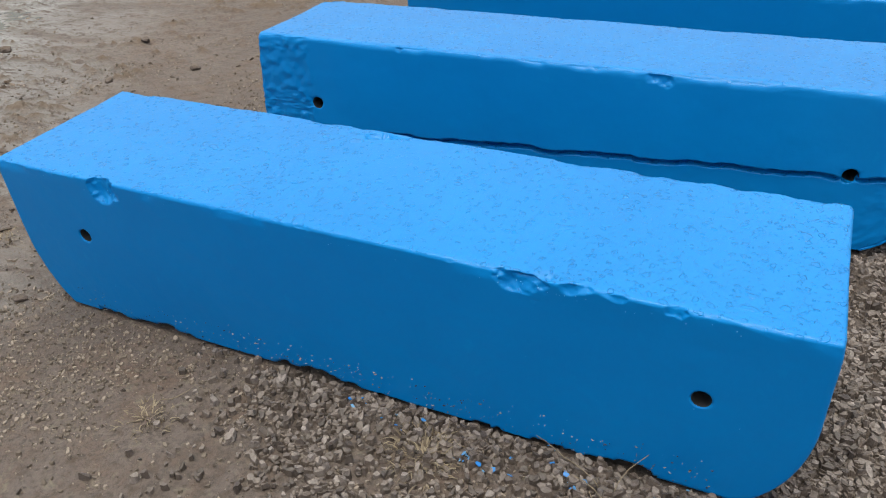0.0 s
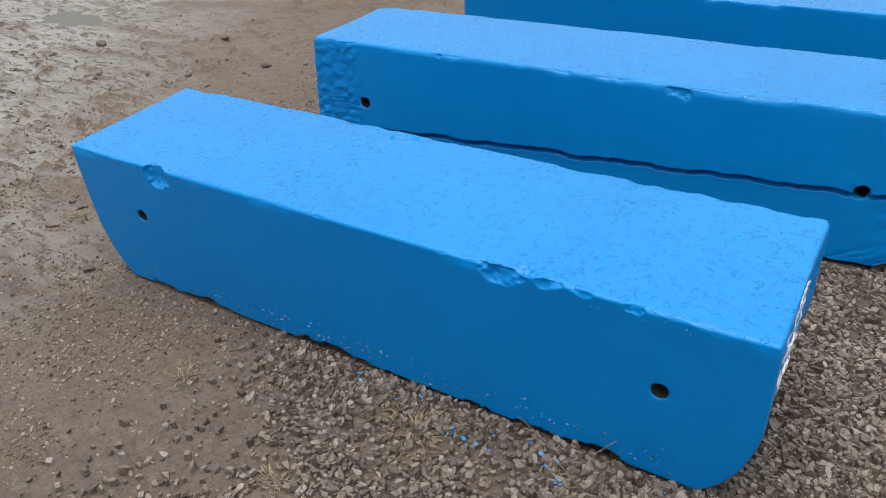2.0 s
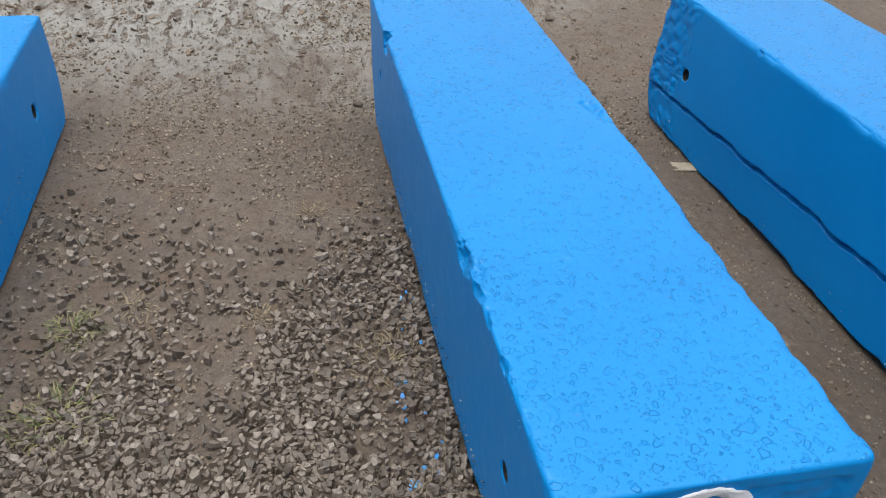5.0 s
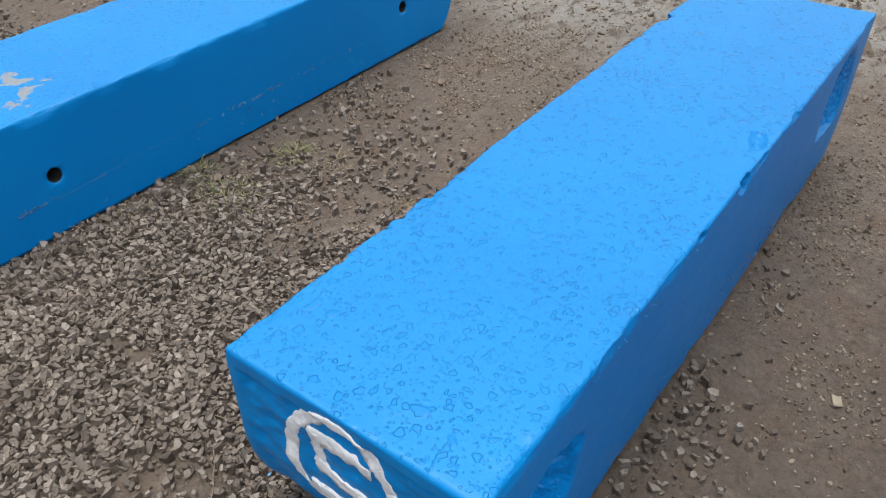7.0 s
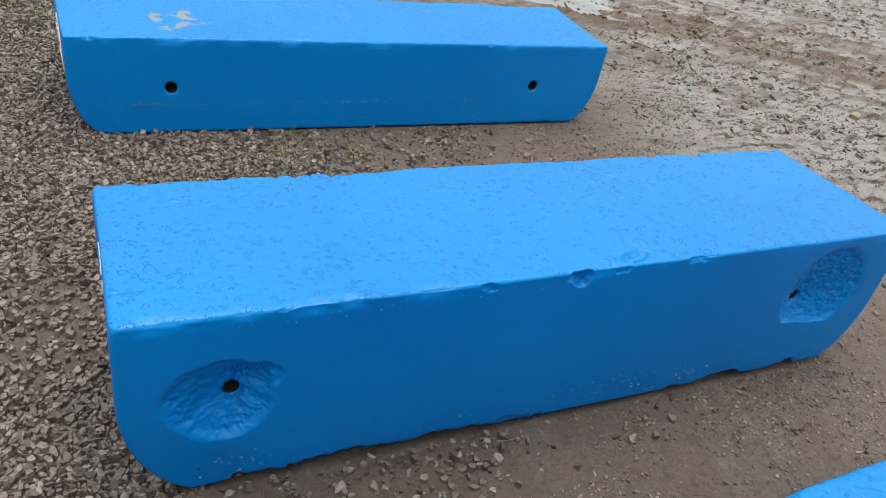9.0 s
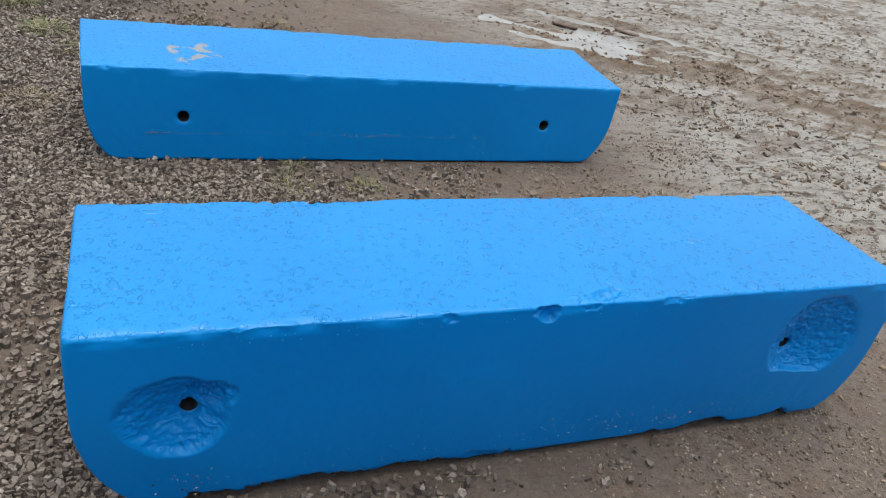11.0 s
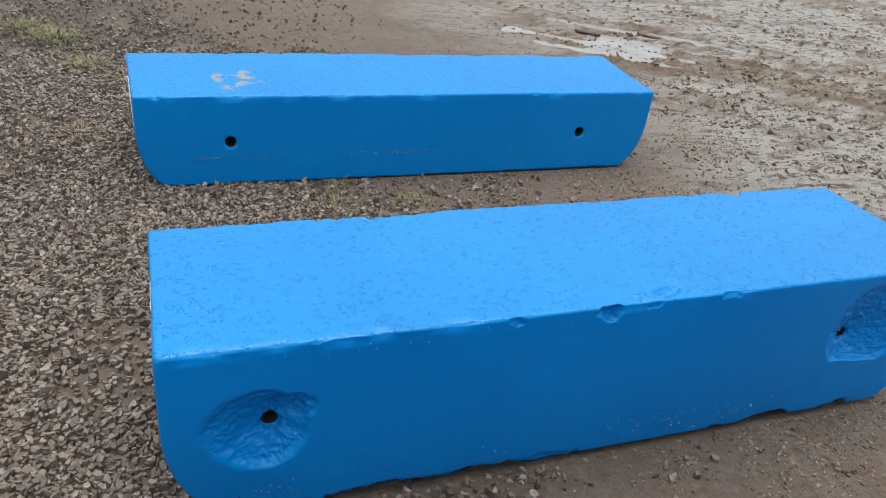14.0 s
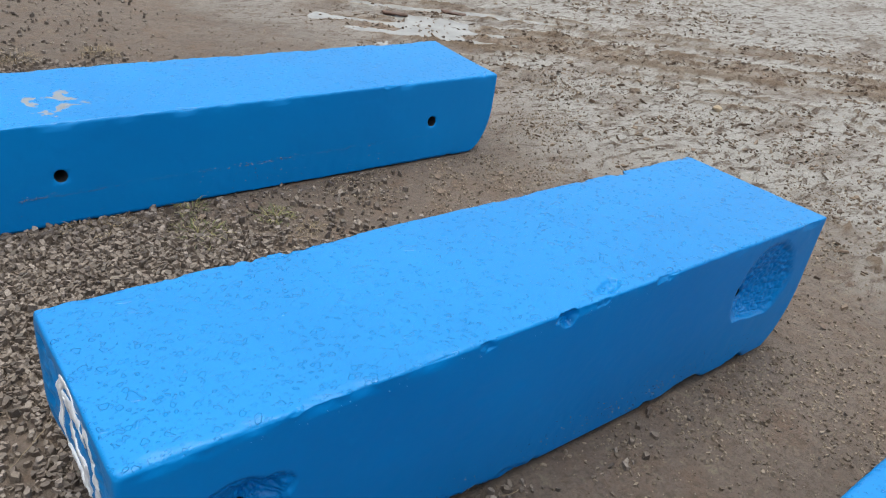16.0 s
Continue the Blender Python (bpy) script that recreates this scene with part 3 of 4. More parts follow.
def shade_fines_amount(x, y):
    """Dark wet fines, under the stone also painted gap shade, and in the trodden lane behind the first block."""
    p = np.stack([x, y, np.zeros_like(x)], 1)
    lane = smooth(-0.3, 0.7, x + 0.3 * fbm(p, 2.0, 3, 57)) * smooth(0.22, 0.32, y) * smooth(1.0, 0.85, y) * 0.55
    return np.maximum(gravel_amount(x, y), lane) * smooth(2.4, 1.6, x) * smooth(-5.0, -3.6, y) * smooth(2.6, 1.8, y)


def churn_amount(x, y):
    """Mud thrown up along the two deepest ruts."""
    p = np.stack([x, y, np.zeros_like(x)], 1)
    band = np.max([np.exp(-(rut_line(x, y, off) / wide) ** 2) for off, wide in ((0.0, 0.13), (0.19, 0.10), (0.78, 0.07))], axis=0)
    return np.clip(band * (1.1 + 0.9 * fbm(p, 3.0, 3, 58)), 0, 1) * smooth(-1.1, -1.6, x)


gx, gy = spread(-5.4, 2.4, 0.018, 900.0), spread(-5.0, 3.4, 0.018, 900.0)
GA, GB = np.meshgrid(gx, gy, indexing="ij")
gz = ground_height(GA.ravel(), GB.ravel())
gi = np.arange(GA.size).reshape(GA.shape)
gq = np.stack([gi[:-1, :-1], gi[1:, :-1], gi[1:, 1:], gi[:-1, 1:]], -1).reshape(-1, 4)
ground_mesh = bpy.data.meshes.new("ground")
ground_mesh.vertices.add(GA.size)
ground_mesh.vertices.foreach_set("co", np.stack([GA.ravel(), GB.ravel(), gz], 1).astype(np.float32).ravel())
ground_mesh.loops.add(gq.size)
ground_mesh.loops.foreach_set("vertex_index", gq.astype(np.int32).ravel())
ground_mesh.polygons.add(len(gq))
ground_mesh.polygons.foreach_set("loop_start", np.arange(0, gq.size, 4, dtype=np.int32))
ground_mesh.update(calc_edges=True)
ground_mesh.polygons.foreach_set("use_smooth", [True] * len(gq))
ground_mesh.attributes.new("shade_fines", "FLOAT", "POINT").data.foreach_set("value", shade_fines_amount(GA.ravel(), GB.ravel()).astype(np.float32))
ground_mesh.attributes.new("churn", "FLOAT", "POINT").data.foreach_set("value", churn_amount(GA.ravel(), GB.ravel()).astype(np.float32))
ground_mesh.materials.append(EARTH)
tagged(new("ground", ground_mesh), "damp brown trodden earth yard with ruts and mud", "ground", kind="structure")


# olive base colour paints in dark trees reflected by the far puddle
OLIVE = plain_material("tree_reflection_water", (0.060, 0.052, 0.020), (0.085, 0.070, 0.030), 5, 0.04)


def puddle(cx, cy, a, b, z, seed, label, mat):
    v, q = [(0, 0, 0)], []
    k = 90
    for i in range(k):
        t = 2 * math.pi * i / k
        r = 1 + 0.3 * noise.noise((math.cos(t) * 1.6 + seed, math.sin(t) * 1.6, 0)) + 0.12 * noise.noise((math.cos(t) * 6, math.sin(t) * 6, seed))
        v.append((a * r * math.cos(t), b * r * math.sin(t), 0))
    q = [(0, 1 + i, 1 + (i + 1) % k) for i in range(k)]
    ob = mesh_object("puddle", v, q, mat)
    ob.matrix_basis = pose(cx, cy, z, 0, 0, 0)
    return tagged(ob, label, "puddle", kind="structure")


puddle(-4.0, 1.85, 0.8, 0.42, -0.0085, 3, "small shallow rain puddle in mud, coloured as if mirroring dark trees", OLIVE)
puddle(-1.95, -3.0, 1.05, 0.55, -0.0085, 8, "shallow sheet of rain water in a wheel rut", WATER)


# ---- the blocks ----
def barrier(block, at, mat, label):
    base = new("concrete_block")
    base.empty_display_size = 0.2
    base.matrix_basis = at
    block.build("body", mat, base)
    return tagged(base, label, "concrete block", "row of blue concrete blocks")


IN_Y, IN_Z = (0, -1, -0.5), (0, 0.4, -1)
first = Block(1.005, 0.494, 0.453, (0.02, 0.15, 0.24), (0.0, 0.17, 0.27), seed=1, r=0.008, step=0.009)
first.skew, first.ledge, first.ragged, first.blunt, first.sunk = 0.02, 0.415, 0.010, 0.15, 0.008
first.holes = [(-1, -0.757, 0.274, 0.017), (-1, 0.80, 0.259, 0.017), (1, 0.792, 0.226, 0.017), (1, -0.735, 0.240, 0.015)]
first.dishes = [(1, 0.825, 0.247, 0.116, 0.112, 0.056, (0.792, 0.236), 0.138, 0.0), (1, 0.745, 0.292, 0.050, 0.046, 0.020, (0.76, 0.27), 0.16, 0.0),
                (1, -0.785, 0.285, 0.145, 0.150, 0.048, (-0.735, 0.245), 0.172, 0.13)]
first.carves = [((-0.645, -0.2635, 0.438), (0.044, 0.032, 0.055), (0, 1, -0.15)), ((0.445, -0.2635, 0.44), (0.058, 0.030, 0.040), (0, 1, -0.3)),
                ((0.545, -0.2575, 0.45), (0.034, 0.020, 0.028), (0, 1, -0.4)), ((0.625, -0.2575, 0.45), (0.030, 0.018, 0.026), (0, 1, -0.4)),
                ((0.73, -0.2555, 0.452), (0.030, 0.016, 0.022), (0, 1, -0.5)), ((0.5, -0.2325, 0.468), (0.05, 0.022, 0.024), (0, 0, -1)),
                ((0.3, -0.2515, 0.46), (0.03, 0.014, 0.018), (0, 1, -1)), ((-0.06, -0.2535, 0.458), (0.03, 0.014, 0.016), (0, 1, -1)),
                ((0.045, 0.2635, 0.44), (0.044, 0.030, 0.030), (0, -1, -0.1)), ((-0.105, 0.215, 0.466), (0.055, 0.024, 0.026), (0, 0, -1)),
                ((0.28, 0.2595, 0.45), (0.028, 0.020, 0.024), (0, -1, -0.4)), ((0.69, 0.2575, 0.458), (0.05, 0.018, 0.018), (0, -1, -0.8)),
                ((-0.28, 0.2575, 0.456), (0.05, 0.018, 0.022), (0, -1, -0.8)), ((-0.055, 0.2595, 0.454), (0.05, 0.018, 0.020), (0, -1, -0.8)),
                ((0.12, 0.2635, 0.01), (0.10, 0.022, 0.028), (0, -1, 0.4)), ((-0.35, 0.2635, 0.005), (0.07, 0.022, 0.028), (0, -1, 0.4))]
first.rough = [(0, 1, 0.9, 1.2, 0.0040, 30), (0, -1, -1.2, -0.9, 0.0035, 14)]
one = barrier(first, pose(0.015, 0.022, 0.0, 2.0, 0, 0), PAINT, "wet blue painted concrete block with chipped edges and broken hole rims")
first.emblem(one, -0.018, 0.289, 4)
first.crumbs(one, -1, 0.02, 0.11, 320, 5)
first.crumbs(one, 1, 0.02, 0.12, 420, 6)
first.crumbs(one, 1, 0.415, 0.441, 90, 7, beads=True)
first.crumbs(one, -1, 0.42, 0.441, 70, 8, beads=True)

second = Block(1.13, 0.518, 0.492, (0.0, 0.14, 0.22), (0.0, 0.26, 0.34), lean=0.022, seed=7, step=0.009, r=0.018)
second.holes = [(-1, -0.89, 0.257, 0.019), (-1, 0.88, 0.248, 0.020)]
second.seam = (0.148, 0.258, -1)
second.rough = [(1, -1, -1.2, -0.91, 0.0045, 45), (1, -1, 0.95, 1.2, 0.002, 30), (0, -1, -1.2, -0.9, 0.006, 18), (0, 1, 0.9, 1.2, 0.003, 18)]
second.carves = [((-0.555, -0.278, 0.482), (0.03, 0.022, 0.018), (0, 1, -0.3)), ((0.315, -0.279, 0.482), (0.055, 0.026, 0.034), (0, 1, -0.3)),
                 ((0.12, -0.277, 0.488), (0.035, 0.02, 0.02), (0, 1, -0.5)), ((-0.30, -0.273, 0.498), (0.035, 0.015, 0.015), (0, 1, -1)),
                 ((-1.15, 0.262, 0.3), (0.10, 0.06, 0.4), (1, -0.6, 0)), ((0.0, 0.268, 0.502), (0.08, 0.02, 0.016), (0, -1, -1)), ((0.55, 0.268, 0.502), (0.12, 0.024, 0.018), (0, -1, -1))]
two = barrier(second, pose(0.165, 1.128, 0.0, 0, 0, 1.6), PAINT, "wet blue concrete block with a cast seam along its side")
second.crumbs(two, -1, 0.02, 0.09, 90, 15)

third = Block(1.065, 0.472, 0.345, (0.02, 0.13, 0.20), (0.0, 0.12, 0.22), lean=0.03, seed=13, r=0.009)
third.twist, third.foot, third.ragged = 0.010, 0.002, -0.002
third.holes = [(1, 0.733, 0.172, 0.019), (1, -0.726, 0.172, 0.019)]
third.carves = [((0.93, 0.246, 0.348), (0.10, 0.016, 0.018), (0, -1, -1)), ((-0.5, 0.243, 0.348), (0.05, 0.012, 0.012), (0, -1, -1))]
three = barrier(third, pose(0.0, -1.538, 0.0, 0, 0, 0), PAINT_PEELED, "low blue concrete block with paint peeled from its wet top")
third.emblem(three, 0.02, 0.185, 31)
third.crumbs(three, 1, 0.02, 0.115, 160, 25)
third.crumbs(three, 1, 0.106, 0.124, 300, 26, -0.85, 0.85)
third.crumbs(three, 1, 0.106, 0.114, 160, 27, 0.6, 0.86)

fourth = Block(1.06, 0.50, 0.488, (0.0, 0.15, 0.24), (0.0, 0.15, 0.24), seed=19, step=0.012)
barrier(fourth, pose(0.12, 2.25, 0.0, 0, 0, 1.0), PAINT, "dark blue painted concrete block at the end of the row")


# ---- crushed stone ----
def clear_of_blocks(x, y, gap):
    ok = np.ones(len(x), bool)
    for bx, by, hl, hw in BLOCKS:
        ok &= ~((np.abs(x - bx) < hl - 0.16 + gap) & (np.abs(y - by) < hw + 0.006 + gap))
    return ok


SIDES = 6
CHIP_T = np.array([(j, (j + 1) % SIDES, SIDES + (j + 1) % SIDES) for j in range(SIDES)] + [(j, SIDES + (j + 1) % SIDES, SIDES + j) for j in range(SIDES)] + [(SIDES, SIDES + j, SIDES + j + 1) for j in range(1, SIDES - 1)])


def stones(name, x, y, size, rng, label, sink, mat=None, thick=(0.20, 0.42), long=1.35):
    """Flat broken chips: an uneven six-sided foot, a smaller sloping top."""
    k = len(x)
    turn = 2 * math.pi * (np.arange(SIDES)[None] + rng.uniform(-0.38, 0.38, (k, SIDES))) / SIDES
    far = rng.uniform(0.62, 1.0, (k, SIDES))
    fx, fy = np.cos(turn) * far, np.sin(turn) * far
    shrink = rng.uniform(0.58, 0.92, (k, SIDES))
    slide = rng.uniform(-0.14, 0.14, (k, 2))
    px = np.concatenate([fx, fx * shrink + slide[:, :1]], 1) * (size * rng.uniform(0.9, long, k) * 0.5)[:, None]
    py = np.concatenate([fy, fy * shrink + slide[:, 1:]], 1) * (size * rng.uniform(0.65, 1.0, k) * 0.5)[:, None]
    tall = size * rng.uniform(thick[0], thick[1], k)
    pz = np.concatenate([-np.ones((k, SIDES)), 1 + rng.uniform(-0.25, 0.25, (k, SIDES))], 1) * tall[:, None]
    tilt = rng.normal(0, 0.32, (k, 2))
    pz = pz + px * tilt[:, :1] + py * tilt[:, 1:]
    a = rng.uniform(0, 2 * math.pi, k)
    c, s = np.cos(a)[:, None], np.sin(a)[:, None]
    z = ground_height(x, y) + size * sink * rng.uniform(0.0, 1.6, k)
    out = np.stack([px * c - py * s + x[:, None], px * s + py * c + y[:, None], pz + z[:, None]], -1).reshape(-1, 3)
    tri = (CHIP_T[None] + (np.arange(k) * 2 * SIDES)[:, None, None]).reshape(-1, 3)
    me = bpy.data.meshes.new(name)
    me.vertices.add(len(out))
    me.vertices.foreach_set("co", out.astype(np.float32).ravel())
    me.loops.add(tri.size)
    me.loops.foreach_set("vertex_index", tri.astype(np.int32).ravel())
    me.polygons.add(len(tri))
    me.polygons.foreach_set("loop_start", np.arange(0, tri.size, 3, dtype=np.int32))
    me.update(calc_edges=True)
    me.polygons.foreach_set("use_smooth", [False] * len(tri))
    me.materials.append(mat or STONE)
    return tagged(new(name, me), label, name.replace("_", " "), kind="stuff")


rng = np.random.RandomState(5)
x, y = rng.uniform(-0.9, 1.9, 150000), rng.uniform(-3.0, 1.1, 150000)
fx, fy = rng.uniform(-0.9, 2.3, 30000), rng.uniform(-5.2, 2.2, 30000)
near = rng.rand(len(x)) < smooth(1.9, 1.5, x) * smooth(-3.0, -2.5, y) * smooth(1.1, 0.8, y)
x, y = np.concatenate([x[near], fx]), np.concatenate([y[near], fy])
keep = (rng.rand(len(x)) < gravel_amount(x, y) * smooth(2.3, 1.8, x) * smooth(-5.2, -4.2, y)) & clear_of_blocks(x, y, 0.0)
x, y = x[keep], y[keep]
stones("gravel", x, y, 0.013 + 0.019 * rng.rand(len(x)) ** 1.7, rng, "angular grey-brown crushed stone strewn over damp earth", 0.20)
k = 42000
x, y = rng.uniform(-3.5, 2.3, k), rng.uniform(-3.6, 2.2, k)
keep = (rng.rand(k) < 0.14 + 0.8 * gravel_amount(x, y)) & clear_of_blocks(x, y, 0.0)
x, y = x[keep], y[keep]
stones("grit", x, y, 0.004 + 0.007 * rng.rand(len(x)) ** 2, rng, "fine stone grit scattered on the earth", 0.12, thick=(0.25, 0.45))

k = 85000
x, y = -0.8 + rng.normal(0, 1.2, k), -0.2 + rng.normal(0, 1.3, k)
p = np.stack([x, y, 0 * x], 1)
keep = (rng.rand(k) < 1 - 0.6 * gravel_amount(x, y)) & clear_of_blocks(x, y, 0.0) & (rng.rand(k) < 0.2 + 0.8 * smooth(0.0, 0.45, fbm(p, 3.4, 3, 63)))
x, y = x[keep], y[keep]
stones("soil_crumbs", x, y, 0.004 + 0.013 * rng.rand(len(x)) ** 3, rng, "small crumbs of damp soil", 0.05, SOIL, (0.22, 0.42))
k = 50000
x, y = rng.uniform(-5.4, -1.1, k), rng.uniform(-4.8, 3.0, k)
p = np.stack([0.6 * x - 0.4 * y, y * 1.3 + 0.9 * x, 0 * x], 1)
near_rut = np.max([np.exp(-(rut_line(x, y, off) / 0.13) ** 2) for off, deep in RUTS[:2]], axis=0)
keep = (rng.rand(k) < 0.05 + 0.8 * smooth(-0.1, 0.9, fbm(p, 3.3, 4, 71, 0.8)) + 0.5 * near_rut) & clear_of_blocks(x, y, 0.0) & (rng.rand(k) < smooth(-0.9, -1.9, x) * (0.35 + 0.65 * smooth(0.6, -0.6, y)) * smooth(3.2, 0.5, np.abs(y + 1.2) - 0.8))
x, y = x[keep], y[keep]
stones("mud_clods", x, y, 0.006 + 0.030 * rng.rand(len(x)) ** 3.5, rng, "churned brown clods of wet mud", 0.05, MUD, (0.10, 0.26), 2.2)


# ---- small things on the ground ----
def blades(name, count, spread_r, height, mat, seed, droop=0.6):
    rng = np.random.RandomState(seed)
    v, q = [], []
    for _ in range(count):
        a, r = rng.uniform(0, 2 * math.pi), spread_r * rng.rand() ** 0.8
        x, y = r * math.cos(a), r * math.sin(a)
        way = a + rng.normal(0, 0.7)
        ln, w = height * rng.uniform(0.5, 1.3), rng.uniform(0.0012, 0.0032)
        px, py, pz, up = x, y, -0.006, rng.uniform(0.7, 1.4)
        b = len(v)
        for i in range(5):
            ww = w * (1 - i / 4.6)
            v += [(px - ww * math.sin(way), py + ww * math.cos(way), pz), (px + ww * math.sin(way), py - ww * math.cos(way), pz)]
            px += ln / 4 * math.cos(up) * math.cos(way)
            py += ln / 4 * math.cos(up) * math.sin(way)
            pz = max(pz + ln / 4 * math.sin(up), 0.002)
            up -= droop * rng.uniform(0.4, 1.2)
        q += [(b + 2 * i, b + 2 * i + 1, b + 2 * i + 3, b + 2 * i + 2) for i in range(4)]
    return mesh_object(name, v, q, mat, None, False)


def put_on_ground(ob, x, y, turn=0.0, lift=0.0):
    ob.matrix_basis = pose(x, y, float(ground_height(np.array([x]), np.array([y]))[0]) + lift, 0, 0, turn)
    return ob


for i, (x, y, n_, r_, h_, green) in enumerate(((1.27, -2.55, 130, 0.09, 0.06, 1), (1.12, -2.35, 60, 0.08, 0.05, 1), (1.44, -2.98, 150, 0.11, 0.07, 1), (1.62, -3.15, 120, 0.12, 0.06, 1),
                                               (1.28, -1.77, 110, 0.07, 0.05, 0), (0.55, -2.88, 90, 0.10, 0.04, 0), (0.16, -2.87, 80, 0.10, 0.04, 0), (0.34, -1.235, 40, 0.05, 0.045, 1),
                                               (0.09, -1.08, 70, 0.06, 0.04, 1), (0.38, -1.06, 120, 0.09, 0.04, 1), (0.02, -0.95, 60, 0.05, 0.03, 0), (0.62, -1.20, 70, 0.07, 0.035, 0),
                                               (0.285, -0.345, 150, 0.085, 0.035, 0), (-0.36, -0.50, 70, 0.07, 0.025, 0), (0.10, -0.64, 50, 0.05, 0.025, 0), (-1.41, -0.05, 60, 0.06, 0.03, 0), (0.72, -1.24, 30, 0.04, 0.045, 0))):
    ob = blades("grass_tuft", int(n_ * (2.2 if y < -1.5 else 1.5)), r_, h_ * (1.35 if y < -1.5 else 1.15), GRASS if green else STRAW, 40 + i)
    tagged(put_on_ground(ob, x, y), "thin green grass tuft growing from gravel" if green else "dry yellowed grass tuft lying on the ground", "grass", "grass tufts")


def straw(points, radius, seed):
    pts = [Vector(p) for p in points]
    v, q = [], []
    for i, p in enumerate(pts):
        d = (pts[min(i + 1, len(pts) - 1)] - pts[max(i - 1, 0)]).normalized()
        a = d.cross(Vector((0.3, 0.2, 1))).normalized()
        b = d.cross(a)
        for k in range(5):
            t = 2 * math.pi * k / 5
            v.append(p + radius * (1 - 0.5 * i / len(pts)) * (a * math.cos(t) + b * math.sin(t)))
    for i in range(len(pts) - 1):
        q += [(i * 5 + k, i * 5 + (k + 1) % 5, i * 5 + 5 + (k + 1) % 5, i * 5 + 5 + k) for k in range(5)]
    q += [(4, 3, 2, 1, 0), tuple(range(len(v) - 5, len(v)))]
    return tagged(mesh_object("straw", v, q, STRAW), "bent dry straw stalk lying on gravel", "straw", "loose straw")


for i, (x, y, a, ln, rise) in enumerate(((0.66, -0.30, 140, 0.16, 0.055), (0.69, -0.31, 95, 0.10, 0.06), (0.70, -0.34, 150, 0.13, 0.02), (0.64, -0.31, -60, 0.10, 0.012), (0.60, -0.37, -20, 0.13, 0.010),
                                         (0.72, -0.36, -75, 0.14, 0.012), (0.98, -0.42, 60, 0.20, 0.015), (0.93, -0.48, 100, 0.16, 0.012), (-0.37, -0.44, 20, 0.09, 0.008), (0.15, 0.31, 25, 0.06, 0.012), (0.30, -0.55, 70, 0.08, 0.01))):
    r_ = np.random.RandomState(80 + i)
    pts, ang = [], radians(a)
    z0 = float(ground_height(np.array([x]), np.array([y]))[0]) + 0.008
    for j in range(8):
        f = j / 7
        pts.append((x, y, z0 + rise * f))
        x, y = x + ln / 7 * math.cos(ang), y + ln / 7 * math.sin(ang)
        ang += r_.normal(0, 0.22)
    straw(pts, 0.0013, i)


def shards(name, spots, count, size, mat, seed, label):
    """Thin torn scraps with a thickness, strewn round some spots."""
    rng = np.random.RandomState(seed)
    v, q = [], []
    for cx, cy, sp in spots:
        for _ in range(count):
            x, y = cx + rng.normal(0, sp), cy + rng.normal(0, sp * 0.6)
            z = float(ground_height(np.array([x]), np.array([y]))[0]) + rng.uniform(0.006, 0.014)
            b, s = len(v), size * rng.uniform(0.3, 1.2)
            n = 6
            tx, ty = rng.normal(0, 0.3, 2)
            for lay in (0, 0.0012):
                for i in range(n):
                    rr = s * (0.5 + 0.5 * ((i * 7 + b) % 5) / 4)
                    dx, dy = rr * math.cos(i * 2 * math.pi / n), rr * math.sin(i * 2 * math.pi / n) * 0.7
                    v.append((x + dx, y + dy, z + lay + dx * tx + dy * ty))
            q += [tuple(range(b, b + n))[::-1], tuple(range(b + n, b + 2 * n))]
            q += [(b + i, b + (i + 1) % n, b + n + (i + 1) % n, b + n + i) for i in range(n)]
    return tagged(mesh_object(name, v, q, mat, None, False), label, "paint flakes", kind="stuff")


shards("paint_flakes", ((0.363, -0.331, 0.012), (0.434, -0.315, 0.03), (0.615, -0.304, 0.03), (0.652, -0.347, 0.012), (0.076, -0.268, 0.02), (0.21, -0.272, 0.03), (0.55, -0.285, 0.05), (0.80, -0.29, 0.06)), 6, 0.009, FLAKE, 3,
       "torn blue paint flakes fallen on the gravel")


def leaf(x, y, turn, size, mat, label, name="dead_leaf"):
    rng = np.random.RandomState(int(abs(x * 1000)) % 999)
    v, q, m = [], [], 9
    for i in range(m):
        f = i / (m - 1)
        w = 0.32 * math.sin(math.pi * min(f * 1.03, 1)) ** 0.8 + 0.01
        for k in (-1, 0, 1):
            v.append((size * (f - 0.5), size * w * k * rng.uniform(0.85, 1.1), size * (0.10 * abs(k) + 0.10 * math.sin(f * 5) + 0.05)))
    k = len(v)
    v += [(a, b, c + 0.0012) for a, b, c in v]
    for i in range(m - 1):
        for j in (0, 1):
            f = (i * 3 + j, i * 3 + j + 1, i * 3 + j + 4, i * 3 + j + 3)
            q += [f, tuple(t + k for t in f[::-1])]
    ob = mesh_object(name, v, q, mat)
    put_on_ground(ob, x, y, turn, 0.004)
    return tagged(ob, label, "leaf", "fallen leaves")


for x, y, turn, size in ((-0.59, -1.0, 30, 0.055), (0.33, -1.15, 10, 0.05), (-0.66, -1.12, 70, 0.05), (0.05, -0.72, 120, 0.035), (-0.95, -1.05, 15, 0.045), (-0.3, -0.75, 200, 0.03), (-2.1, -0.9, 40, 0.05), (-1.25, 0.3, 80, 0.04)):
    leaf(x, y, turn, size * 0.75, LEAF, "curled brown dead leaf on damp earth")


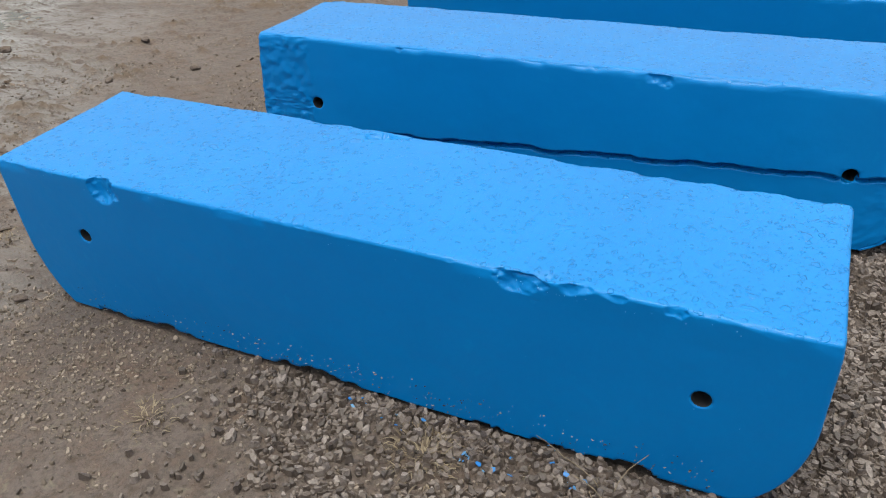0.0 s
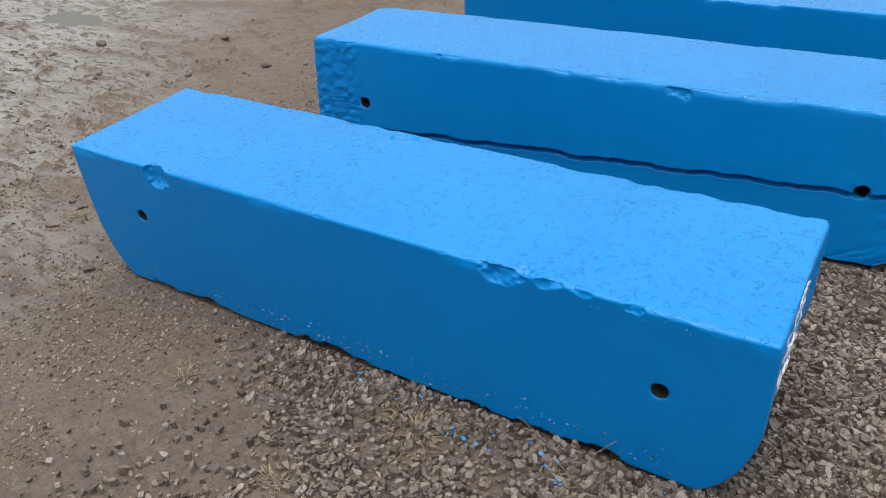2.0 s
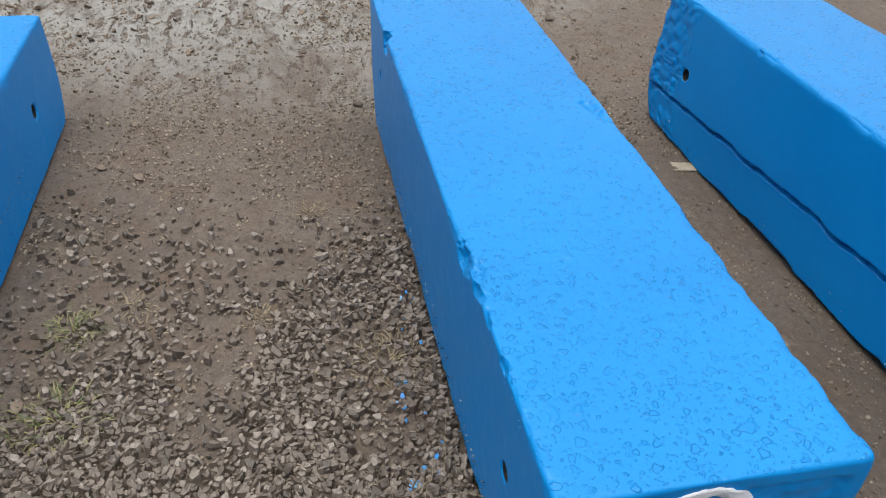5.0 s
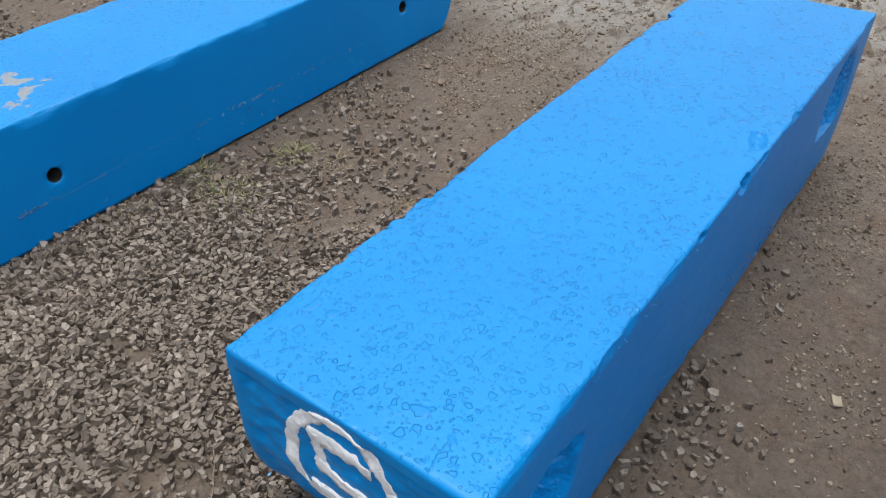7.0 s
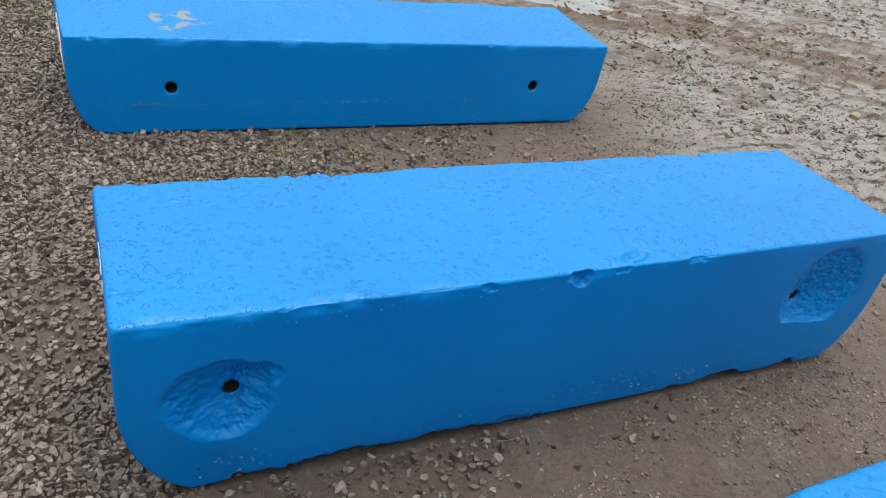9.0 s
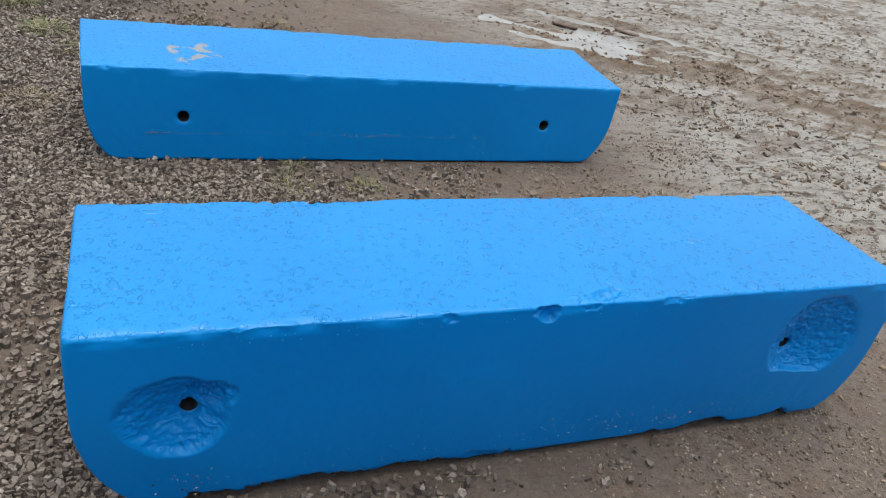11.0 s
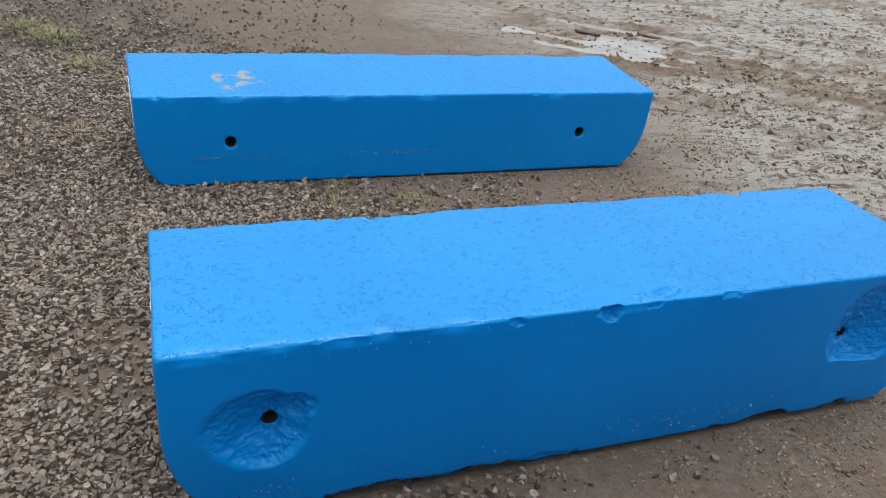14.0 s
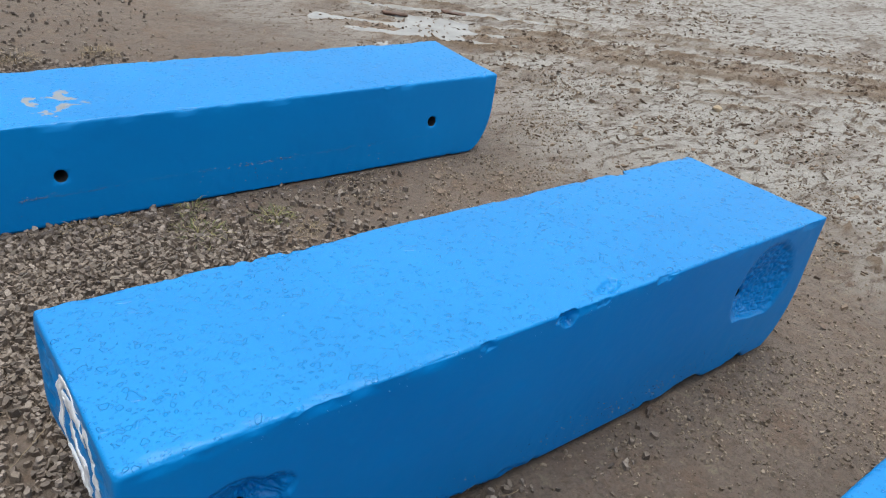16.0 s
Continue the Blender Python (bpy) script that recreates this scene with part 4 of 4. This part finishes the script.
def scrap(name, x, y, turn, sx, sy, sz, mat, label, category, lift=0.0):
    """A thin warped, torn-edged piece."""
    rng = np.random.RandomState(int(sx * 10000))
    n, m, v, q = 12, 8, [], []
    for lay in (0, 1):
        for i in range(n):
            for j in range(m):
                a, b = i / (n - 1) - 0.5, j / (m - 1) - 0.5
                rag = 1 + 0.07 * math.sin(i * 2.1 + j) * (abs(a) > 0.45 or abs(b) > 0.45)
                v.append((sx * a * rag, sy * b * rag, sz * lay + 0.06 * sx * math.sin(a * 4) * math.cos(b * 3)))
    for lay in (0, 1):
        for i in range(n - 1):
            for j in range(m - 1):
                o = lay * n * m
                f = (o + i * m + j, o + (i + 1) * m + j, o + (i + 1) * m + j + 1, o + i * m + j + 1)
                q.append(f if lay else f[::-1])
    rim = [i * m for i in range(n)] + [(n - 1) * m + j for j in range(1, m)] + [i * m + m - 1 for i in range(n - 2, -1, -1)] + list(range(m - 2, 0, -1))
    q += [(rim[i], rim[(i + 1) % len(rim)], rim[(i + 1) % len(rim)] + n * m, rim[i] + n * m) for i in range(len(rim))]
    ob = mesh_object(name, v, q, mat)
    put_on_ground(ob, x, y, turn, 0.003 + lift)
    return tagged(ob, label, category)


scrap("cardboard_scrap", -0.52, 0.808, 80, 0.085, 0.055, 0.003, CARD, "torn damp cardboard scrap lying against a block", "cardboard")
scrap("wood_chip", 0.063, 0.583, 20, 0.032, 0.02, 0.006, CARD, "small pale wood chip on the earth", "wood chip")


BARK = plain_material("wet_red_bark", (0.045, 0.022, 0.015), (0.10, 0.05, 0.035), 25, 0.6, 0.003)
for x, y, turn in ((-2.34, -3.22, -38), (-1.86, -3.26, -25)):
    scrap("bark_piece", x, y, turn, 0.17, 0.04, 0.012, BARK, "dark red-brown strip of wet bark in mud", "bark", 0.006)


def lump(name, x, y, size, mat, label, category, seed):
    rng = np.random.RandomState(seed)
    bm = bmesh.new()
    bmesh.ops.create_icosphere(bm, subdivisions=2, radius=size)
    for vert in bm.verts:
        c = vert.co
        f = 1 + 0.35 * noise.noise(c * (1.1 / size) + Vector((seed, 0, 0)))
        vert.co = Vector((c.x * f, c.y * f * 0.8, c.z * f * 0.5))
    me = bpy.data.meshes.new(name)
    bm.to_mesh(me)
    bm.free()
    me.materials.append(mat)
    ob = new(name, me)
    put_on_ground(ob, x, y, rng.uniform(0, 360), size * 0.25)
    return tagged(ob, label, category)


PALE = plain_material("pale_stone", (0.22, 0.17, 0.11), (0.34, 0.27, 0.19), 40, 0.8, 0.004)
lump("stone", -2.77, -1.24, 0.035, PALE, "pale tan stone lying on the mud", "stone", 3)
for i, (x, y, s) in enumerate(((-1.05, -0.27, 0.022), (1.131, 0.761, 0.012), (-2.48, -1.62, 0.04), (-2.0, 1.6, 0.03), (-2.6, 1.88, 0.03), (-2.3, 1.3, 0.028), (-1.9, 0.75, 0.025), (-3.3, 1.5, 0.04), (-2.9, -2.1, 0.03))):
    lump("clod", x, y, s, EARTH, "dark clod of earth on the yard", "clod", 20 + i)
